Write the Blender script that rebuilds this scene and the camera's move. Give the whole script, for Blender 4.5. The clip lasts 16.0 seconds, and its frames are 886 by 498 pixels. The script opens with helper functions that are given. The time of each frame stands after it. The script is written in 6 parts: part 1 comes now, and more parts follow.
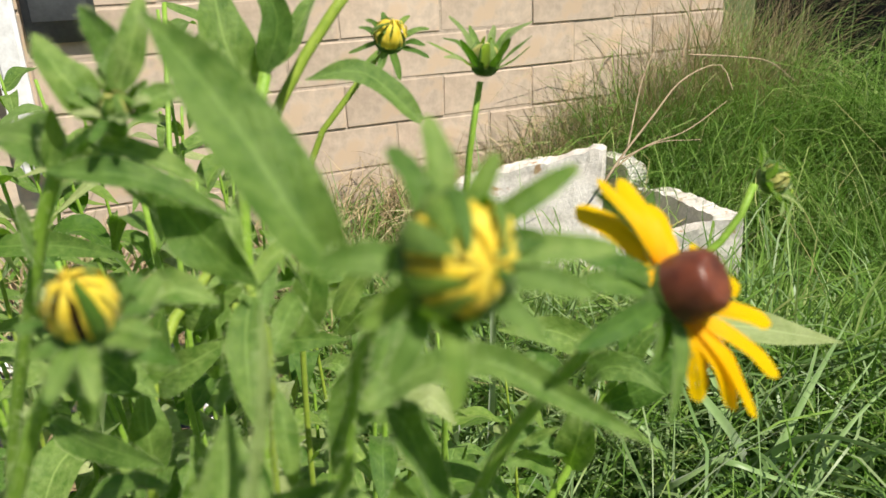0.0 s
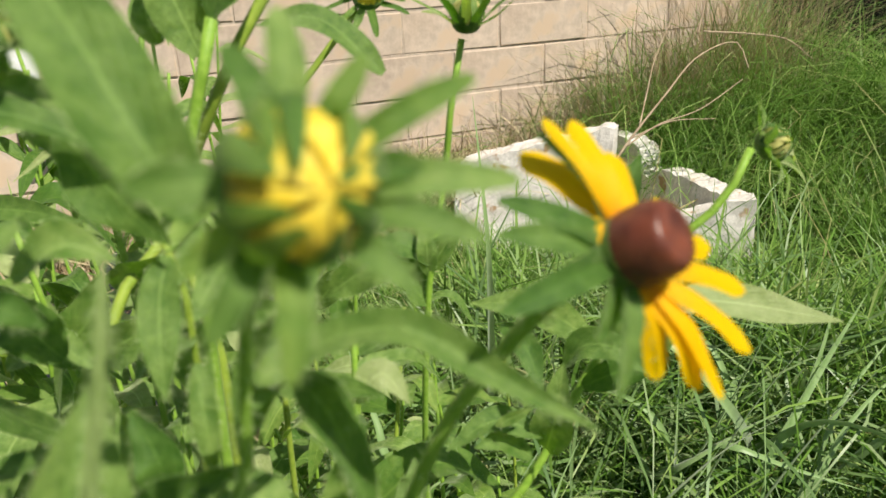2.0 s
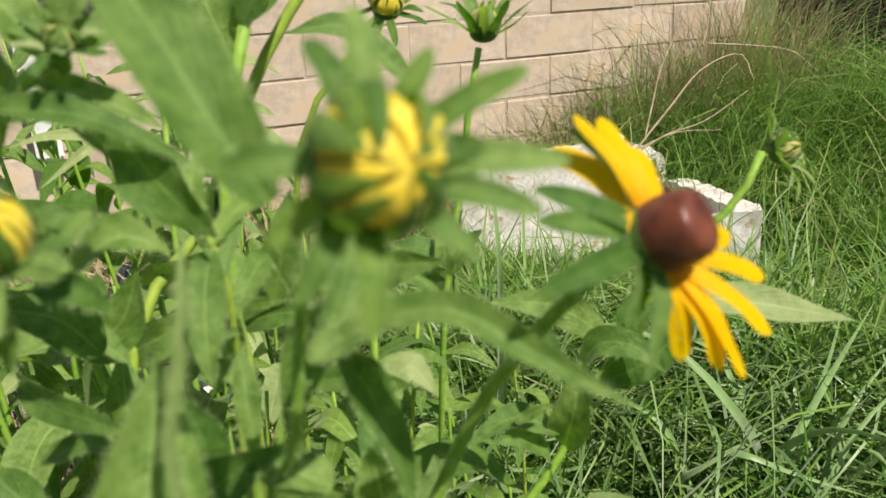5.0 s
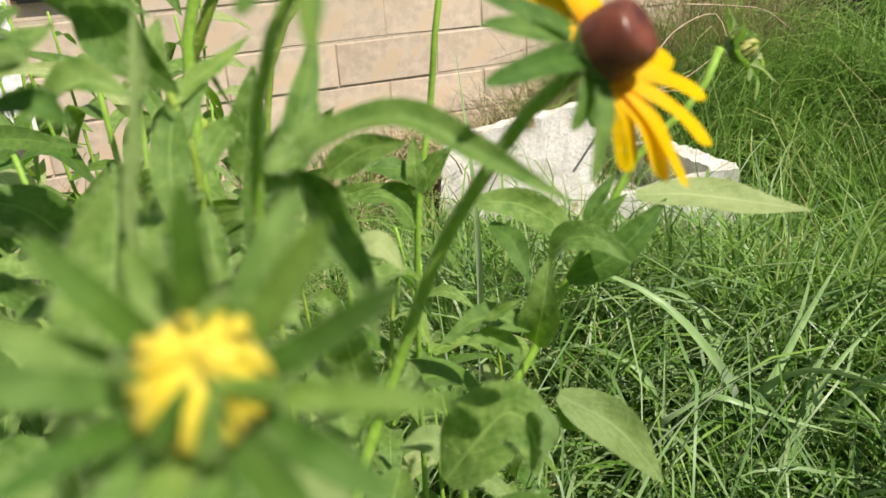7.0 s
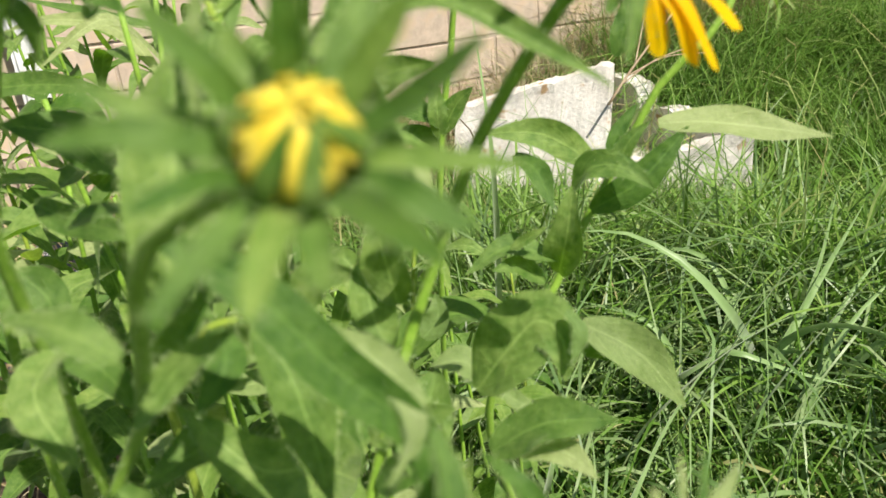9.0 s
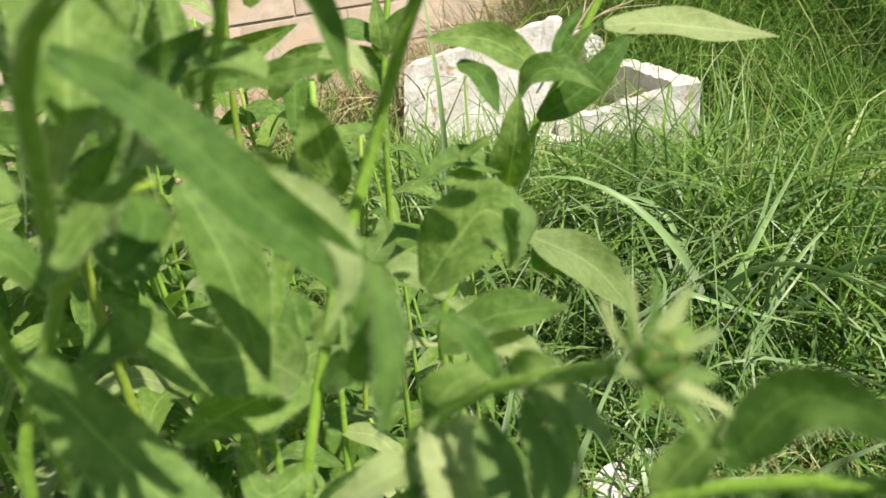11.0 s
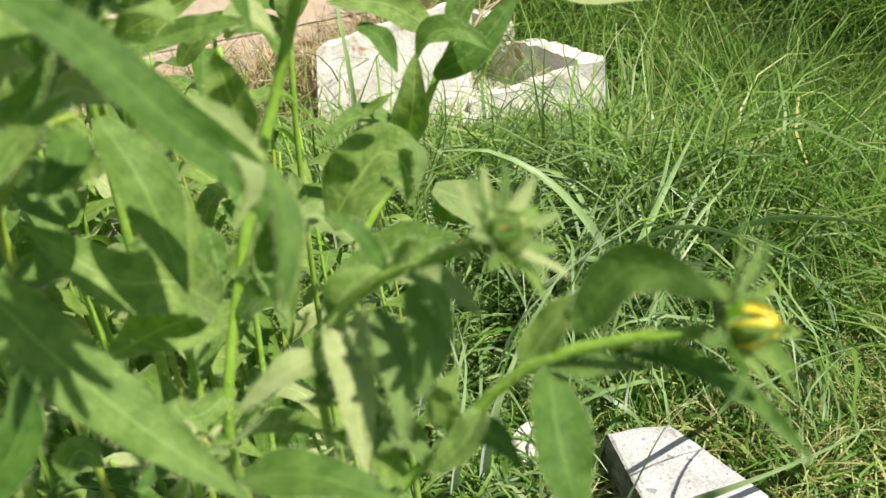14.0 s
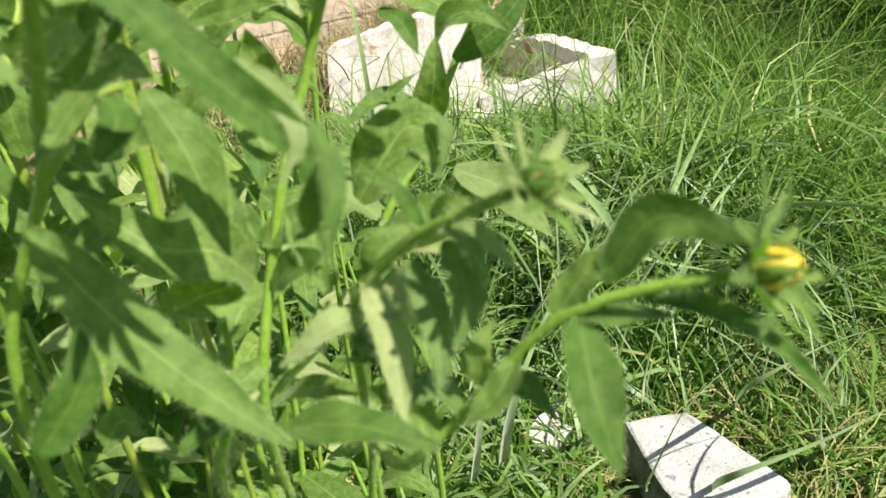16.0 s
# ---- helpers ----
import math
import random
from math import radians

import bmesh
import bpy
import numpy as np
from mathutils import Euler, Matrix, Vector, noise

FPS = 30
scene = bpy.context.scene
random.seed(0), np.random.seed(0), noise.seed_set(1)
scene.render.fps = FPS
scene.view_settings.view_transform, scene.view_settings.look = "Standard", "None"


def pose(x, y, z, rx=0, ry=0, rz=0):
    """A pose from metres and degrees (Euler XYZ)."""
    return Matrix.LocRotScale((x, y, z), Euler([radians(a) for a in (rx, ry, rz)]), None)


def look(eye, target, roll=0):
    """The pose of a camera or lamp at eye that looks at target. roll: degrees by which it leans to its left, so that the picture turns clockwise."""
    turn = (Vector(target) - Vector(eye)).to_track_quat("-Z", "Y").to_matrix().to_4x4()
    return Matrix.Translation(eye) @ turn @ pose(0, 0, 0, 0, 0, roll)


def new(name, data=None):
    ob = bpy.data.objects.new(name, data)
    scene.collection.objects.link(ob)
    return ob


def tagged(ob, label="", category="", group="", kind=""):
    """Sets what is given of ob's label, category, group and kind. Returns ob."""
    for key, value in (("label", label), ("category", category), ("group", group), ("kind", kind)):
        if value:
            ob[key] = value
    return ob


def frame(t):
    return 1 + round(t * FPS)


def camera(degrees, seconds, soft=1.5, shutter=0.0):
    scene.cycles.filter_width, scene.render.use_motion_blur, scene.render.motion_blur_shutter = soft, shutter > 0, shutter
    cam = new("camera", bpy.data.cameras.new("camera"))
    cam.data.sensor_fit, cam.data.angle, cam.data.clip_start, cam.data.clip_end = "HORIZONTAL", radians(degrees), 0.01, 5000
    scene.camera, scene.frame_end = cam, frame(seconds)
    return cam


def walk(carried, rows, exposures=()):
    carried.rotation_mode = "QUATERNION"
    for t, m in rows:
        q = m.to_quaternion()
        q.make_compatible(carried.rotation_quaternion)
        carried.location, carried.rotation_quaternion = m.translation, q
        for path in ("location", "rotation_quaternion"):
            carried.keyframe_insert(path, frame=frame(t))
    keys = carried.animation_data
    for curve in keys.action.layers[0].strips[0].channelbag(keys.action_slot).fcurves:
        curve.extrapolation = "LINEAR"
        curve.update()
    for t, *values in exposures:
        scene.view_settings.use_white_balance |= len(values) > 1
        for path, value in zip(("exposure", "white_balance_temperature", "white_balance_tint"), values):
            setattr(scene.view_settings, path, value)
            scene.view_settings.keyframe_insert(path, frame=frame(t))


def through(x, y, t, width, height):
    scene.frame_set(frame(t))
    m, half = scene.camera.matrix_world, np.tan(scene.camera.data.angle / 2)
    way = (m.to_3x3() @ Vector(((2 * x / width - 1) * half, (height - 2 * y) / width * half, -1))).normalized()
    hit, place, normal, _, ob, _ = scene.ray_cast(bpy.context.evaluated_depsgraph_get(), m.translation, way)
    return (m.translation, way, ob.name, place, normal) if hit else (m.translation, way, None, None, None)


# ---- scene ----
cam = camera(58.8, 16.0)
METRES, EYE, TILT, LEAN, TURN = 0.16, 0.65, -20.0, 2.0, 0.0
ROWS = [
    (0.0, -0.0041, 0.0067, 0.0041, -0.25, -0.23, 0.32),
    (0.5, 0.0286, 0.0639, -0.0160, 1.11, -1.70, -0.89),
    (1.0, 0.0550, 0.0864, -0.0397, 1.37, -2.04, -0.71),
    (1.5, 0.0980, 0.1290, -0.0343, 0.96, -2.05, -0.57),
    (2.0, 0.0868, 0.1263, -0.0251, 0.79, -1.62, -0.32),
    (2.5, 0.0624, 0.1044, -0.0062, 0.89, -0.75, -0.67),
    (3.0, 0.0529, 0.0862, -0.0092, 0.70, -0.26, -0.67),
    (5.5, 0.0552, 0.0713, -0.0837, 1.13, -0.84, -0.15),
    (6.0, 0.0724, 0.0496, -0.1308, 0.81, -0.96, 0.31),
    (6.5, 0.0760, 0.0209, -0.1669, 0.20, -1.32, 0.82),
    (7.0, 0.0824, 0.0429, -0.2111, -0.16, -2.19, 1.22),
    (7.5, 0.0805, 0.0367, -0.2369, -0.05, -2.58, 1.03),
    (8.0, 0.0523, 0.0204, -0.2414, 0.53, -3.13, 1.21),
    (8.5, 0.0551, 0.0013, -0.2685, 0.73, -3.30, 2.14),
    (9.0, 0.0512, 0.0045, -0.3048, 0.69, -3.96, 1.99),
    (11.5, 0.0652, 0.0464, -0.4446, -3.87, -6.86, 3.89),
    (12.0, 0.0662, 0.0109, -0.4630, -4.69, -7.23, 4.17),
    (12.5, 0.0595, -0.0111, -0.4612, -5.01, -7.30, 4.27),
    (13.0, 0.0691, -0.0319, -0.4790, -5.63, -7.33, 4.77),
    (13.5, 0.0723, -0.0547, -0.4922, -6.81, -7.62, 4.43),
    (14.0, 0.0801, -0.0968, -0.4948, -8.70, -7.88, 4.66),
    (14.5, 0.0787, -0.1089, -0.4990, -9.77, -7.84, 5.07),
    (15.0, 0.0731, -0.1158, -0.5324, -10.11, -7.99, 5.38),
    (15.5, 0.0675, -0.1319, -0.5366, -9.59, -8.17, 5.83),
    (16.0, 0.0449, -0.1361, -0.5362, -7.99, -7.81, 5.74),
]
walk(cam, [(t, pose(0, 0, EYE, TILT, LEAN, TURN) @ pose(METRES * x, METRES * y, METRES * z, 90 + pitch, roll, yaw)) for t, x, y, z, yaw, pitch, roll in ROWS],
     exposures=[(0.0, 0.37), (1.5, 0.38), (3.0, 0.22), (6.0, 0.39), (9.0, 0.55), (12.0, 0.62), (16.0, 0.74)])
# a small lens focused on the flowers
cam.data.dof.use_dof = True
cam.data.dof.focus_distance = 0.80
cam.data.dof.aperture_fstop = 24.0

# ---- light ----
SUN_TO = Vector((0.50, -0.54, 1.05)).normalized()
world = bpy.data.worlds.new("sky")
scene.world = world
world.use_nodes = True
wn = world.node_tree
sky = wn.nodes.new("ShaderNodeTexSky")
sky.sky_type = "NISHITA"
sky.sun_disc = False
sky.sun_elevation = math.asin(SUN_TO.z)
sky.sun_rotation = math.atan2(SUN_TO.x, SUN_TO.y)
wn.links.new(sky.outputs[0], wn.nodes["Background"].inputs[0])
wn.nodes["Background"].inputs[1].default_value = 0.060
sun = new("sun", bpy.data.lights.new("sun", "SUN"))
sun.data.energy = 4.9
sun.data.angle = radians(0.53)
sun.data.color = (1.0, 0.94, 0.82)
sun.matrix_world = look(SUN_TO * 20, (0, 0, 0))


# ---- materials ----
def material(name):
    m = bpy.data.materials.new(name)
    m.use_nodes = True
    nt = m.node_tree
    return m, nt, nt.nodes["Principled BSDF"], nt.nodes["Material Output"]


def node(nt, kind, **inputs):
    n = nt.nodes.new("ShaderNode" + kind)
    for key, value in inputs.items():
        n.inputs[key].default_value = value
    return n


def ramp(nt, source, stops):
    r = nt.nodes.new("ShaderNodeValToRGB")
    while len(r.color_ramp.elements) < len(stops):
        r.color_ramp.elements.new(0.5)
    for e, (place, colour) in zip(r.color_ramp.elements, stops):
        e.position = place
        e.color = (*colour, 1)
    nt.links.new(source, r.inputs[0])
    return r.outputs[0]


def blend(nt, how, fac, a, b):
    m = nt.nodes.new("ShaderNodeMix")
    m.data_type, m.blend_type = "RGBA", how
    for slot, value in ((0, fac), (6, a), (7, b)):
        if isinstance(value, (int, float)):
            m.inputs[slot].default_value = value
        elif isinstance(value, tuple):
            m.inputs[slot].default_value = (*value, 1)
        else:
            nt.links.new(value, m.inputs[slot])
    return m.outputs[2]


def textured(name, stops, scale, rough=0.8, bump=0.3, depth=0.001, fine=6.0, spots=None, spec=0.3):
    """A rough surface: two noises of colour, one of relief."""
    m, nt, p, _ = material(name)
    co = node(nt, "TexCoord")
    n1 = node(nt, "TexNoise", Scale=scale, Detail=6.0, Roughness=0.6)
    n2 = node(nt, "TexNoise", Scale=scale * fine, Detail=5.0, Roughness=0.65)
    nt.links.new(co.outputs["Object"], n1.inputs["Vector"])
    nt.links.new(co.outputs["Object"], n2.inputs["Vector"])
    c1 = ramp(nt, n1.outputs[0], stops)
    c2 = ramp(nt, n2.outputs[0], ((0.3, (0.72, 0.72, 0.72)), (0.7, (1.15, 1.15, 1.15))))
    colour = blend(nt, "MULTIPLY", 0.8, c1, c2)
    if spots:
        n3 = node(nt, "TexNoise", Scale=spots[0], Detail=4.0)
        nt.links.new(co.outputs["Object"], n3.inputs["Vector"])
        fac = ramp(nt, n3.outputs[0], ((spots[1], (0, 0, 0)), (spots[1] + 0.06, (1, 1, 1))))
        colour = blend(nt, "MIX", fac, colour, spots[2])
    info = node(nt, "ObjectInfo")
    vary = ramp(nt, info.outputs["Random"], ((0.0, (0.86, 0.85, 0.84)), (1.0, (1.08, 1.07, 1.06))))
    colour = blend(nt, "MULTIPLY", 0.9, colour, vary)
    nt.links.new(colour, p.inputs["Base Color"])
    b = node(nt, "Bump", Strength=bump, Distance=depth)
    nt.links.new(n2.outputs[0], b.inputs["Height"])
    nt.links.new(b.outputs[0], p.inputs["Normal"])
    p.inputs["Roughness"].default_value = rough
    p.inputs["Specular IOR Level"].default_value = spec
    return m


def leaf_material(name, deep, light, back, sheen=0.28, through=0.38, rough=0.55):
    """Downy leaf: pale veins, mottled green, light through the blade, a soft sheen of hairs."""
    m, nt, p, out = material(name)
    uv = node(nt, "UVMap")
    sep = node(nt, "SeparateXYZ")
    nt.links.new(uv.outputs[0], sep.inputs[0])
    co = node(nt, "TexCoord")
    n1 = node(nt, "TexNoise", Scale=260.0, Detail=5.0, Roughness=0.6)
    n2 = node(nt, "TexNoise", Scale=2600.0, Detail=3.0)
    nt.links.new(co.outputs["Object"], n1.inputs["Vector"])
    nt.links.new(co.outputs["Object"], n2.inputs["Vector"])
    colour = ramp(nt, n1.outputs[0], ((0.3, deep), (0.7, light)))
    grain = ramp(nt, n2.outputs[0], ((0.35, (0.8, 0.8, 0.8)), (0.65, (1.18, 1.18, 1.12))))
    colour = blend(nt, "MULTIPLY", 0.7, colour, grain)
    # veins: the midrib and two long side ribs, then fine branching ones
    rib = node(nt, "Math")
    rib.operation = "SUBTRACT"
    nt.links.new(sep.outputs[0], rib.inputs[0])
    rib.inputs[1].default_value = 0.5
    away = node(nt, "Math")
    away.operation = "ABSOLUTE"
    nt.links.new(rib.outputs[0], away.inputs[0])
    mid = ramp(nt, away.outputs[0], ((0.0, (1, 1, 1)), (0.035, (0, 0, 0))))
    wave = node(nt, "TexWave", Scale=2.6, Distortion=2.0, Detail=1.0)
    wave.bands_direction = "Y"
    shear = node(nt, "CombineXYZ")
    add = node(nt, "Math")
    add.operation = "MULTIPLY_ADD"
    nt.links.new(away.outputs[0], add.inputs[0])
    add.inputs[1].default_value = -0.9
    nt.links.new(sep.outputs[1], add.inputs[2])
    nt.links.new(add.outputs[0], shear.inputs[1])
    nt.links.new(shear.outputs[0], wave.inputs["Vector"])
    side = ramp(nt, wave.outputs["Fac"], ((0.80, (0, 0, 0)), (1.0, (1, 1, 1))))
    pale = tuple(min(1, v * 1.22 + 0.008) for v in light)
    colour = blend(nt, "MIX", mid, colour, pale)
    faint = blend(nt, "MULTIPLY", 1.0, side, (0.12, 0.12, 0.12))
    colour = blend(nt, "MIX", faint, colour, pale)
    info = node(nt, "ObjectInfo")
    vary = ramp(nt, info.outputs["Random"], ((0.0, (0.44, 0.62, 0.36)), (0.5, (1.0, 1.0, 1.0)), (1.0, (1.42, 1.28, 1.5))))
    colour = blend(nt, "MULTIPLY", 0.9, colour, vary)
    nt.links.new(colour, p.inputs["Base Color"])
    p.inputs["Roughness"].default_value = rough
    p.inputs["Specular IOR Level"].default_value = 0.35
    p.inputs["Sheen Weight"].default_value = sheen
    p.inputs["Sheen Roughness"].default_value = 0.4
    p.inputs["Sheen Tint"].default_value = (0.92, 1.0, 0.72, 1)
    b = node(nt, "Bump", Strength=0.45, Distance=0.0004)
    h = blend(nt, "ADD", 0.5, n2.outputs[0], side)
    nt.links.new(h, b.inputs["Height"])
    quilt = node(nt, "Bump", Strength=0.5, Distance=0.0016)
    nt.links.new(n1.outputs[0], quilt.inputs["Height"])
    nt.links.new(b.outputs[0], quilt.inputs["Normal"])
    nt.links.new(quilt.outputs[0], p.inputs["Normal"])
    tr = node(nt, "BsdfTranslucent")
    glow = blend(nt, "MULTIPLY", 1.0, colour, back)
    nt.links.new(glow, tr.inputs["Color"])
    mix = node(nt, "MixShader", Fac=through)
    nt.links.new(p.outputs[0], mix.inputs[1])
    nt.links.new(tr.outputs[0], mix.inputs[2])
    nt.links.new(mix.outputs[0], out.inputs["Surface"])
    return m


def plain_green(name, low, high, scale, rough=0.55, through=0.0, sheen=0.3, island=False, spec=0.35):
    m, nt, p, out = material(name)
    co = node(nt, "TexCoord")
    n1 = node(nt, "TexNoise", Scale=scale, Detail=4.0)
    nt.links.new(co.outputs["Object"], n1.inputs["Vector"])
    if island:
        geo = node(nt, "NewGeometry")
        colour = ramp(nt, geo.outputs["Random Per Island"], island)
        shade = ramp(nt, n1.outputs[0], ((0.3, low), (0.7, high)))
        colour = blend(nt, "MULTIPLY", 1.0, colour, shade)
    else:
        colour = ramp(nt, n1.outputs[0], ((0.3, low), (0.7, high)))
    nt.links.new(colour, p.inputs["Base Color"])
    p.inputs["Roughness"].default_value = rough
    p.inputs["Sheen Weight"].default_value = sheen
    p.inputs["Specular IOR Level"].default_value = spec
    if through:
        tr = node(nt, "BsdfTranslucent")
        nt.links.new(colour, tr.inputs["Color"])
        mix = node(nt, "MixShader", Fac=through)
        nt.links.new(p.outputs[0], mix.inputs[1])
        nt.links.new(tr.outputs[0], mix.inputs[2])
        nt.links.new(mix.outputs[0], out.inputs["Surface"])
    return m


LEAF = leaf_material("downy_leaf", (0.074, 0.160, 0.019), (0.202, 0.302, 0.074), (1.30, 1.75, 0.16), sheen=0.26, through=0.33)
LEAF_YOUNG = leaf_material("young_leaf", (0.10, 0.205, 0.024), (0.21, 0.31, 0.062), (1.15, 1.5, 0.2))
LEAF_PALE = leaf_material("pale_leaf", (0.25, 0.33, 0.11), (0.37, 0.44, 0.19), (1.0, 1.35, 0.2), sheen=0.5)
STEM = plain_green("hairy_stem", (0.18, 0.33, 0.028), (0.275, 0.44, 0.056), 400.0, sheen=0.05)
STEM_PALE = plain_green("yellow_green_stem", (0.21, 0.31, 0.03), (0.30, 0.39, 0.05), 300.0, sheen=0.04)
HAIR = plain_green("leaf_hair", (0.50, 0.64, 0.26), (0.68, 0.78, 0.42), 500.0, rough=0.4, through=0.6, sheen=0.0)
GRASS = plain_green("lawn_grass", (0.75, 0.8, 0.7), (1.2, 1.15, 1.1), 3.0, rough=0.45, through=0.45, sheen=0.0, spec=0.4,
                    island=((0.0, (0.076, 0.172, 0.020)), (0.45, (0.148, 0.290, 0.046)), (0.85, (0.27, 0.43, 0.100)), (0.97, (0.42, 0.53, 0.20)), (1.0, (0.54, 0.46, 0.24))))
SWORD = plain_green("broad_grass_blade", (0.19, 0.31, 0.10), (0.28, 0.41, 0.16), 60.0, rough=0.4, through=0.25)
LITTER = plain_green("dead_leaf", (0.7, 0.7, 0.7), (1.2, 1.15, 1.1), 60.0, rough=0.8, through=0.15, sheen=0.0, spec=0.15,
                     island=((0.0, (0.10, 0.065, 0.035)), (0.4, (0.24, 0.17, 0.095)), (0.75, (0.42, 0.32, 0.19)), (1.0, (0.58, 0.47, 0.31))))
GREY_GRASS = plain_green("grey_green_grass", (0.8, 0.8, 0.8), (1.15, 1.15, 1.15), 6.0, rough=0.42, through=0.35, sheen=0.0, spec=0.45,
                         island=((0.0, (0.10, 0.19, 0.055)), (0.5, (0.20, 0.32, 0.11)), (1.0, (0.33, 0.43, 0.20))))
DRYING = plain_green("drying_grass", (0.8, 0.8, 0.8), (1.15, 1.1, 1.05), 20.0, rough=0.6, through=0.25, sheen=0.0,
                     island=((0.0, (0.28, 0.22, 0.10)), (0.4, (0.44, 0.42, 0.16)), (0.7, (0.34, 0.44, 0.13)), (1.0, (0.62, 0.54, 0.34))))
STRAW = plain_green("dry_straw", (0.8, 0.8, 0.8), (1.15, 1.1, 1.05), 20.0, rough=0.7, through=0.15, sheen=0.0,
                    island=((0.0, (0.26, 0.19, 0.10)), (0.6, (0.45, 0.36, 0.21)), (1.0, (0.62, 0.53, 0.36))))


def petal_material():
    m, nt, p, out = material("yellow_petal")
    uv = node(nt, "UVMap")
    sep = node(nt, "SeparateXYZ")
    nt.links.new(uv.outputs[0], sep.inputs[0])
    colour = ramp(nt, sep.outputs[1], ((0.0, (0.80, 0.32, 0.0)), (0.22, (0.95, 0.54, 0.0)), (1.0, (0.97, 0.65, 0.0))))
    wave = node(nt, "TexWave", Scale=2.4, Distortion=0.6)
    nt.links.new(uv.outputs[0], wave.inputs["Vector"])
    groove = ramp(nt, wave.outputs["Fac"], ((0.0, (0.84, 0.72, 0.6)), (0.5, (1, 1, 1))))
    colour = blend(nt, "MULTIPLY", 0.6, colour, groove)
    nt.links.new(colour, p.inputs["Base Color"])
    p.inputs["Roughness"].default_value = 0.5
    p.inputs["Specular IOR Level"].default_value = 0.2
    b = node(nt, "Bump", Strength=0.35, Distance=0.0003)
    nt.links.new(wave.outputs["Fac"], b.inputs["Height"])
    nt.links.new(b.outputs[0], p.inputs["Normal"])
    tr = node(nt, "BsdfTranslucent")
    nt.links.new(colour, tr.inputs["Color"])
    mix = node(nt, "MixShader", Fac=0.35)
    nt.links.new(p.outputs[0], mix.inputs[1])
    nt.links.new(tr.outputs[0], mix.inputs[2])
    nt.links.new(mix.outputs[0], out.inputs["Surface"])
    return m


PETAL = petal_material()
BUD_PETAL = plain_green("folded_petal", (0.84, 0.62, 0.03), (0.94, 0.77, 0.10), 500.0, rough=0.5, through=0.3, sheen=0.2)
BUD_PALE = plain_green("pale_folded_petal", (0.50, 0.50, 0.12), (0.66, 0.62, 0.22), 500.0, rough=0.5, through=0.3, sheen=0.2)
BUD_DARK = textured("bud_disc", ((0.3, (0.02, 0.012, 0.01)), (0.7, (0.07, 0.035, 0.02))), 900.0)


def cone_material():
    m, nt, p, _ = material("brown_cone")
    co = node(nt, "TexCoord")
    n1 = node(nt, "TexNoise", Scale=300.0, Detail=4.0)
    nt.links.new(co.outputs["Object"], n1.inputs["Vector"])
    colour = ramp(nt, n1.outputs[0], ((0.3, (0.075, 0.016, 0.008)), (0.7, (0.19, 0.050, 0.022))))
    nt.links.new(colour, p.inputs["Base Color"])
    p.inputs["Roughness"].default_value = 0.36
    return m


CONE = cone_material()
SOIL = textured("soil", ((0.3, (0.035, 0.026, 0.018)), (0.7, (0.12, 0.09, 0.062))), 14.0, rough=0.95, bump=0.8, depth=0.01, fine=9.0, spots=(60.0, 0.62, (0.34, 0.27, 0.18)))
TURF = textured("turf", ((0.3, (0.045, 0.075, 0.018)), (0.7, (0.11, 0.145, 0.045))), 9.0, rough=0.95, bump=0.8, depth=0.01, fine=9.0, spots=(5.0, 0.66, (0.16, 0.12, 0.075)))
BRICK = textured("tan_brick", ((0.3, (0.51, 0.40, 0.31)), (0.7, (0.62, 0.515, 0.42))), 7.0, rough=0.9, bump=0.25, depth=0.002, fine=5.0, spots=(9.0, 0.56, (0.58, 0.445, 0.325)))
MORTAR = textured("mortar", ((0.3, (0.44, 0.36, 0.29)), (0.7, (0.56, 0.47, 0.38))), 20.0, rough=0.95, bump=0.6, depth=0.004)
CONCRETE = textured("pale_concrete", ((0.25, (0.54, 0.50, 0.45)), (0.65, (0.79, 0.76, 0.715))), 16.0, rough=0.9, bump=0.6, depth=0.003, fine=10.0, spots=(24.0, 0.62, (0.42, 0.28, 0.16)))
ROCK = textured("white_stone", ((0.3, (0.46, 0.46, 0.46)), (0.7, (0.68, 0.68, 0.68))), 30.0, rough=0.85, bump=0.8, depth=0.003, fine=9.0, spots=(140.0, 0.62, (0.30, 0.30, 0.31)))
# darker copy of the stone, with the shade of its left sides coloured in
SHADED_STONE = textured("shaded_stone", ((0.3, (0.06, 0.057, 0.053)), (0.65, (0.32, 0.31, 0.30))), 40.0, rough=0.95, bump=0.8, depth=0.003)
WHITE = textured("white_metal", ((0.3, (0.74, 0.74, 0.75)), (0.7, (0.82, 0.82, 0.83))), 8.0, rough=0.45, bump=0.05)
GREY = textured("grey_metal", ((0.3, (0.09, 0.095, 0.11)), (0.7, (0.13, 0.14, 0.155))), 12.0, rough=0.5, bump=0.05)
BLACK = textured("black_plastic", ((0.3, (0.010, 0.012, 0.020)), (0.7, (0.028, 0.032, 0.05))), 30.0, rough=0.28, bump=0.3, spec=0.6)
# near-black: the deep shade behind the grass, put into a colour
SHADE_BLACK = textured("deep_shade", ((0.3, (0.004, 0.004, 0.005)), (0.7, (0.012, 0.011, 0.011))), 5.0, rough=0.9, bump=0.3, spec=0.1)
TWIG = textured("dry_twig", ((0.3, (0.36, 0.26, 0.17)), (0.7, (0.56, 0.44, 0.31))), 60.0, rough=0.8)


# ---- mesh helpers ----
def empty(name, place, label, category, group="", kind=""):
    ob = new(name)
    ob.location = place
    ob.empty_display_size = 0.02
    return tagged(ob, label, category, group, kind)


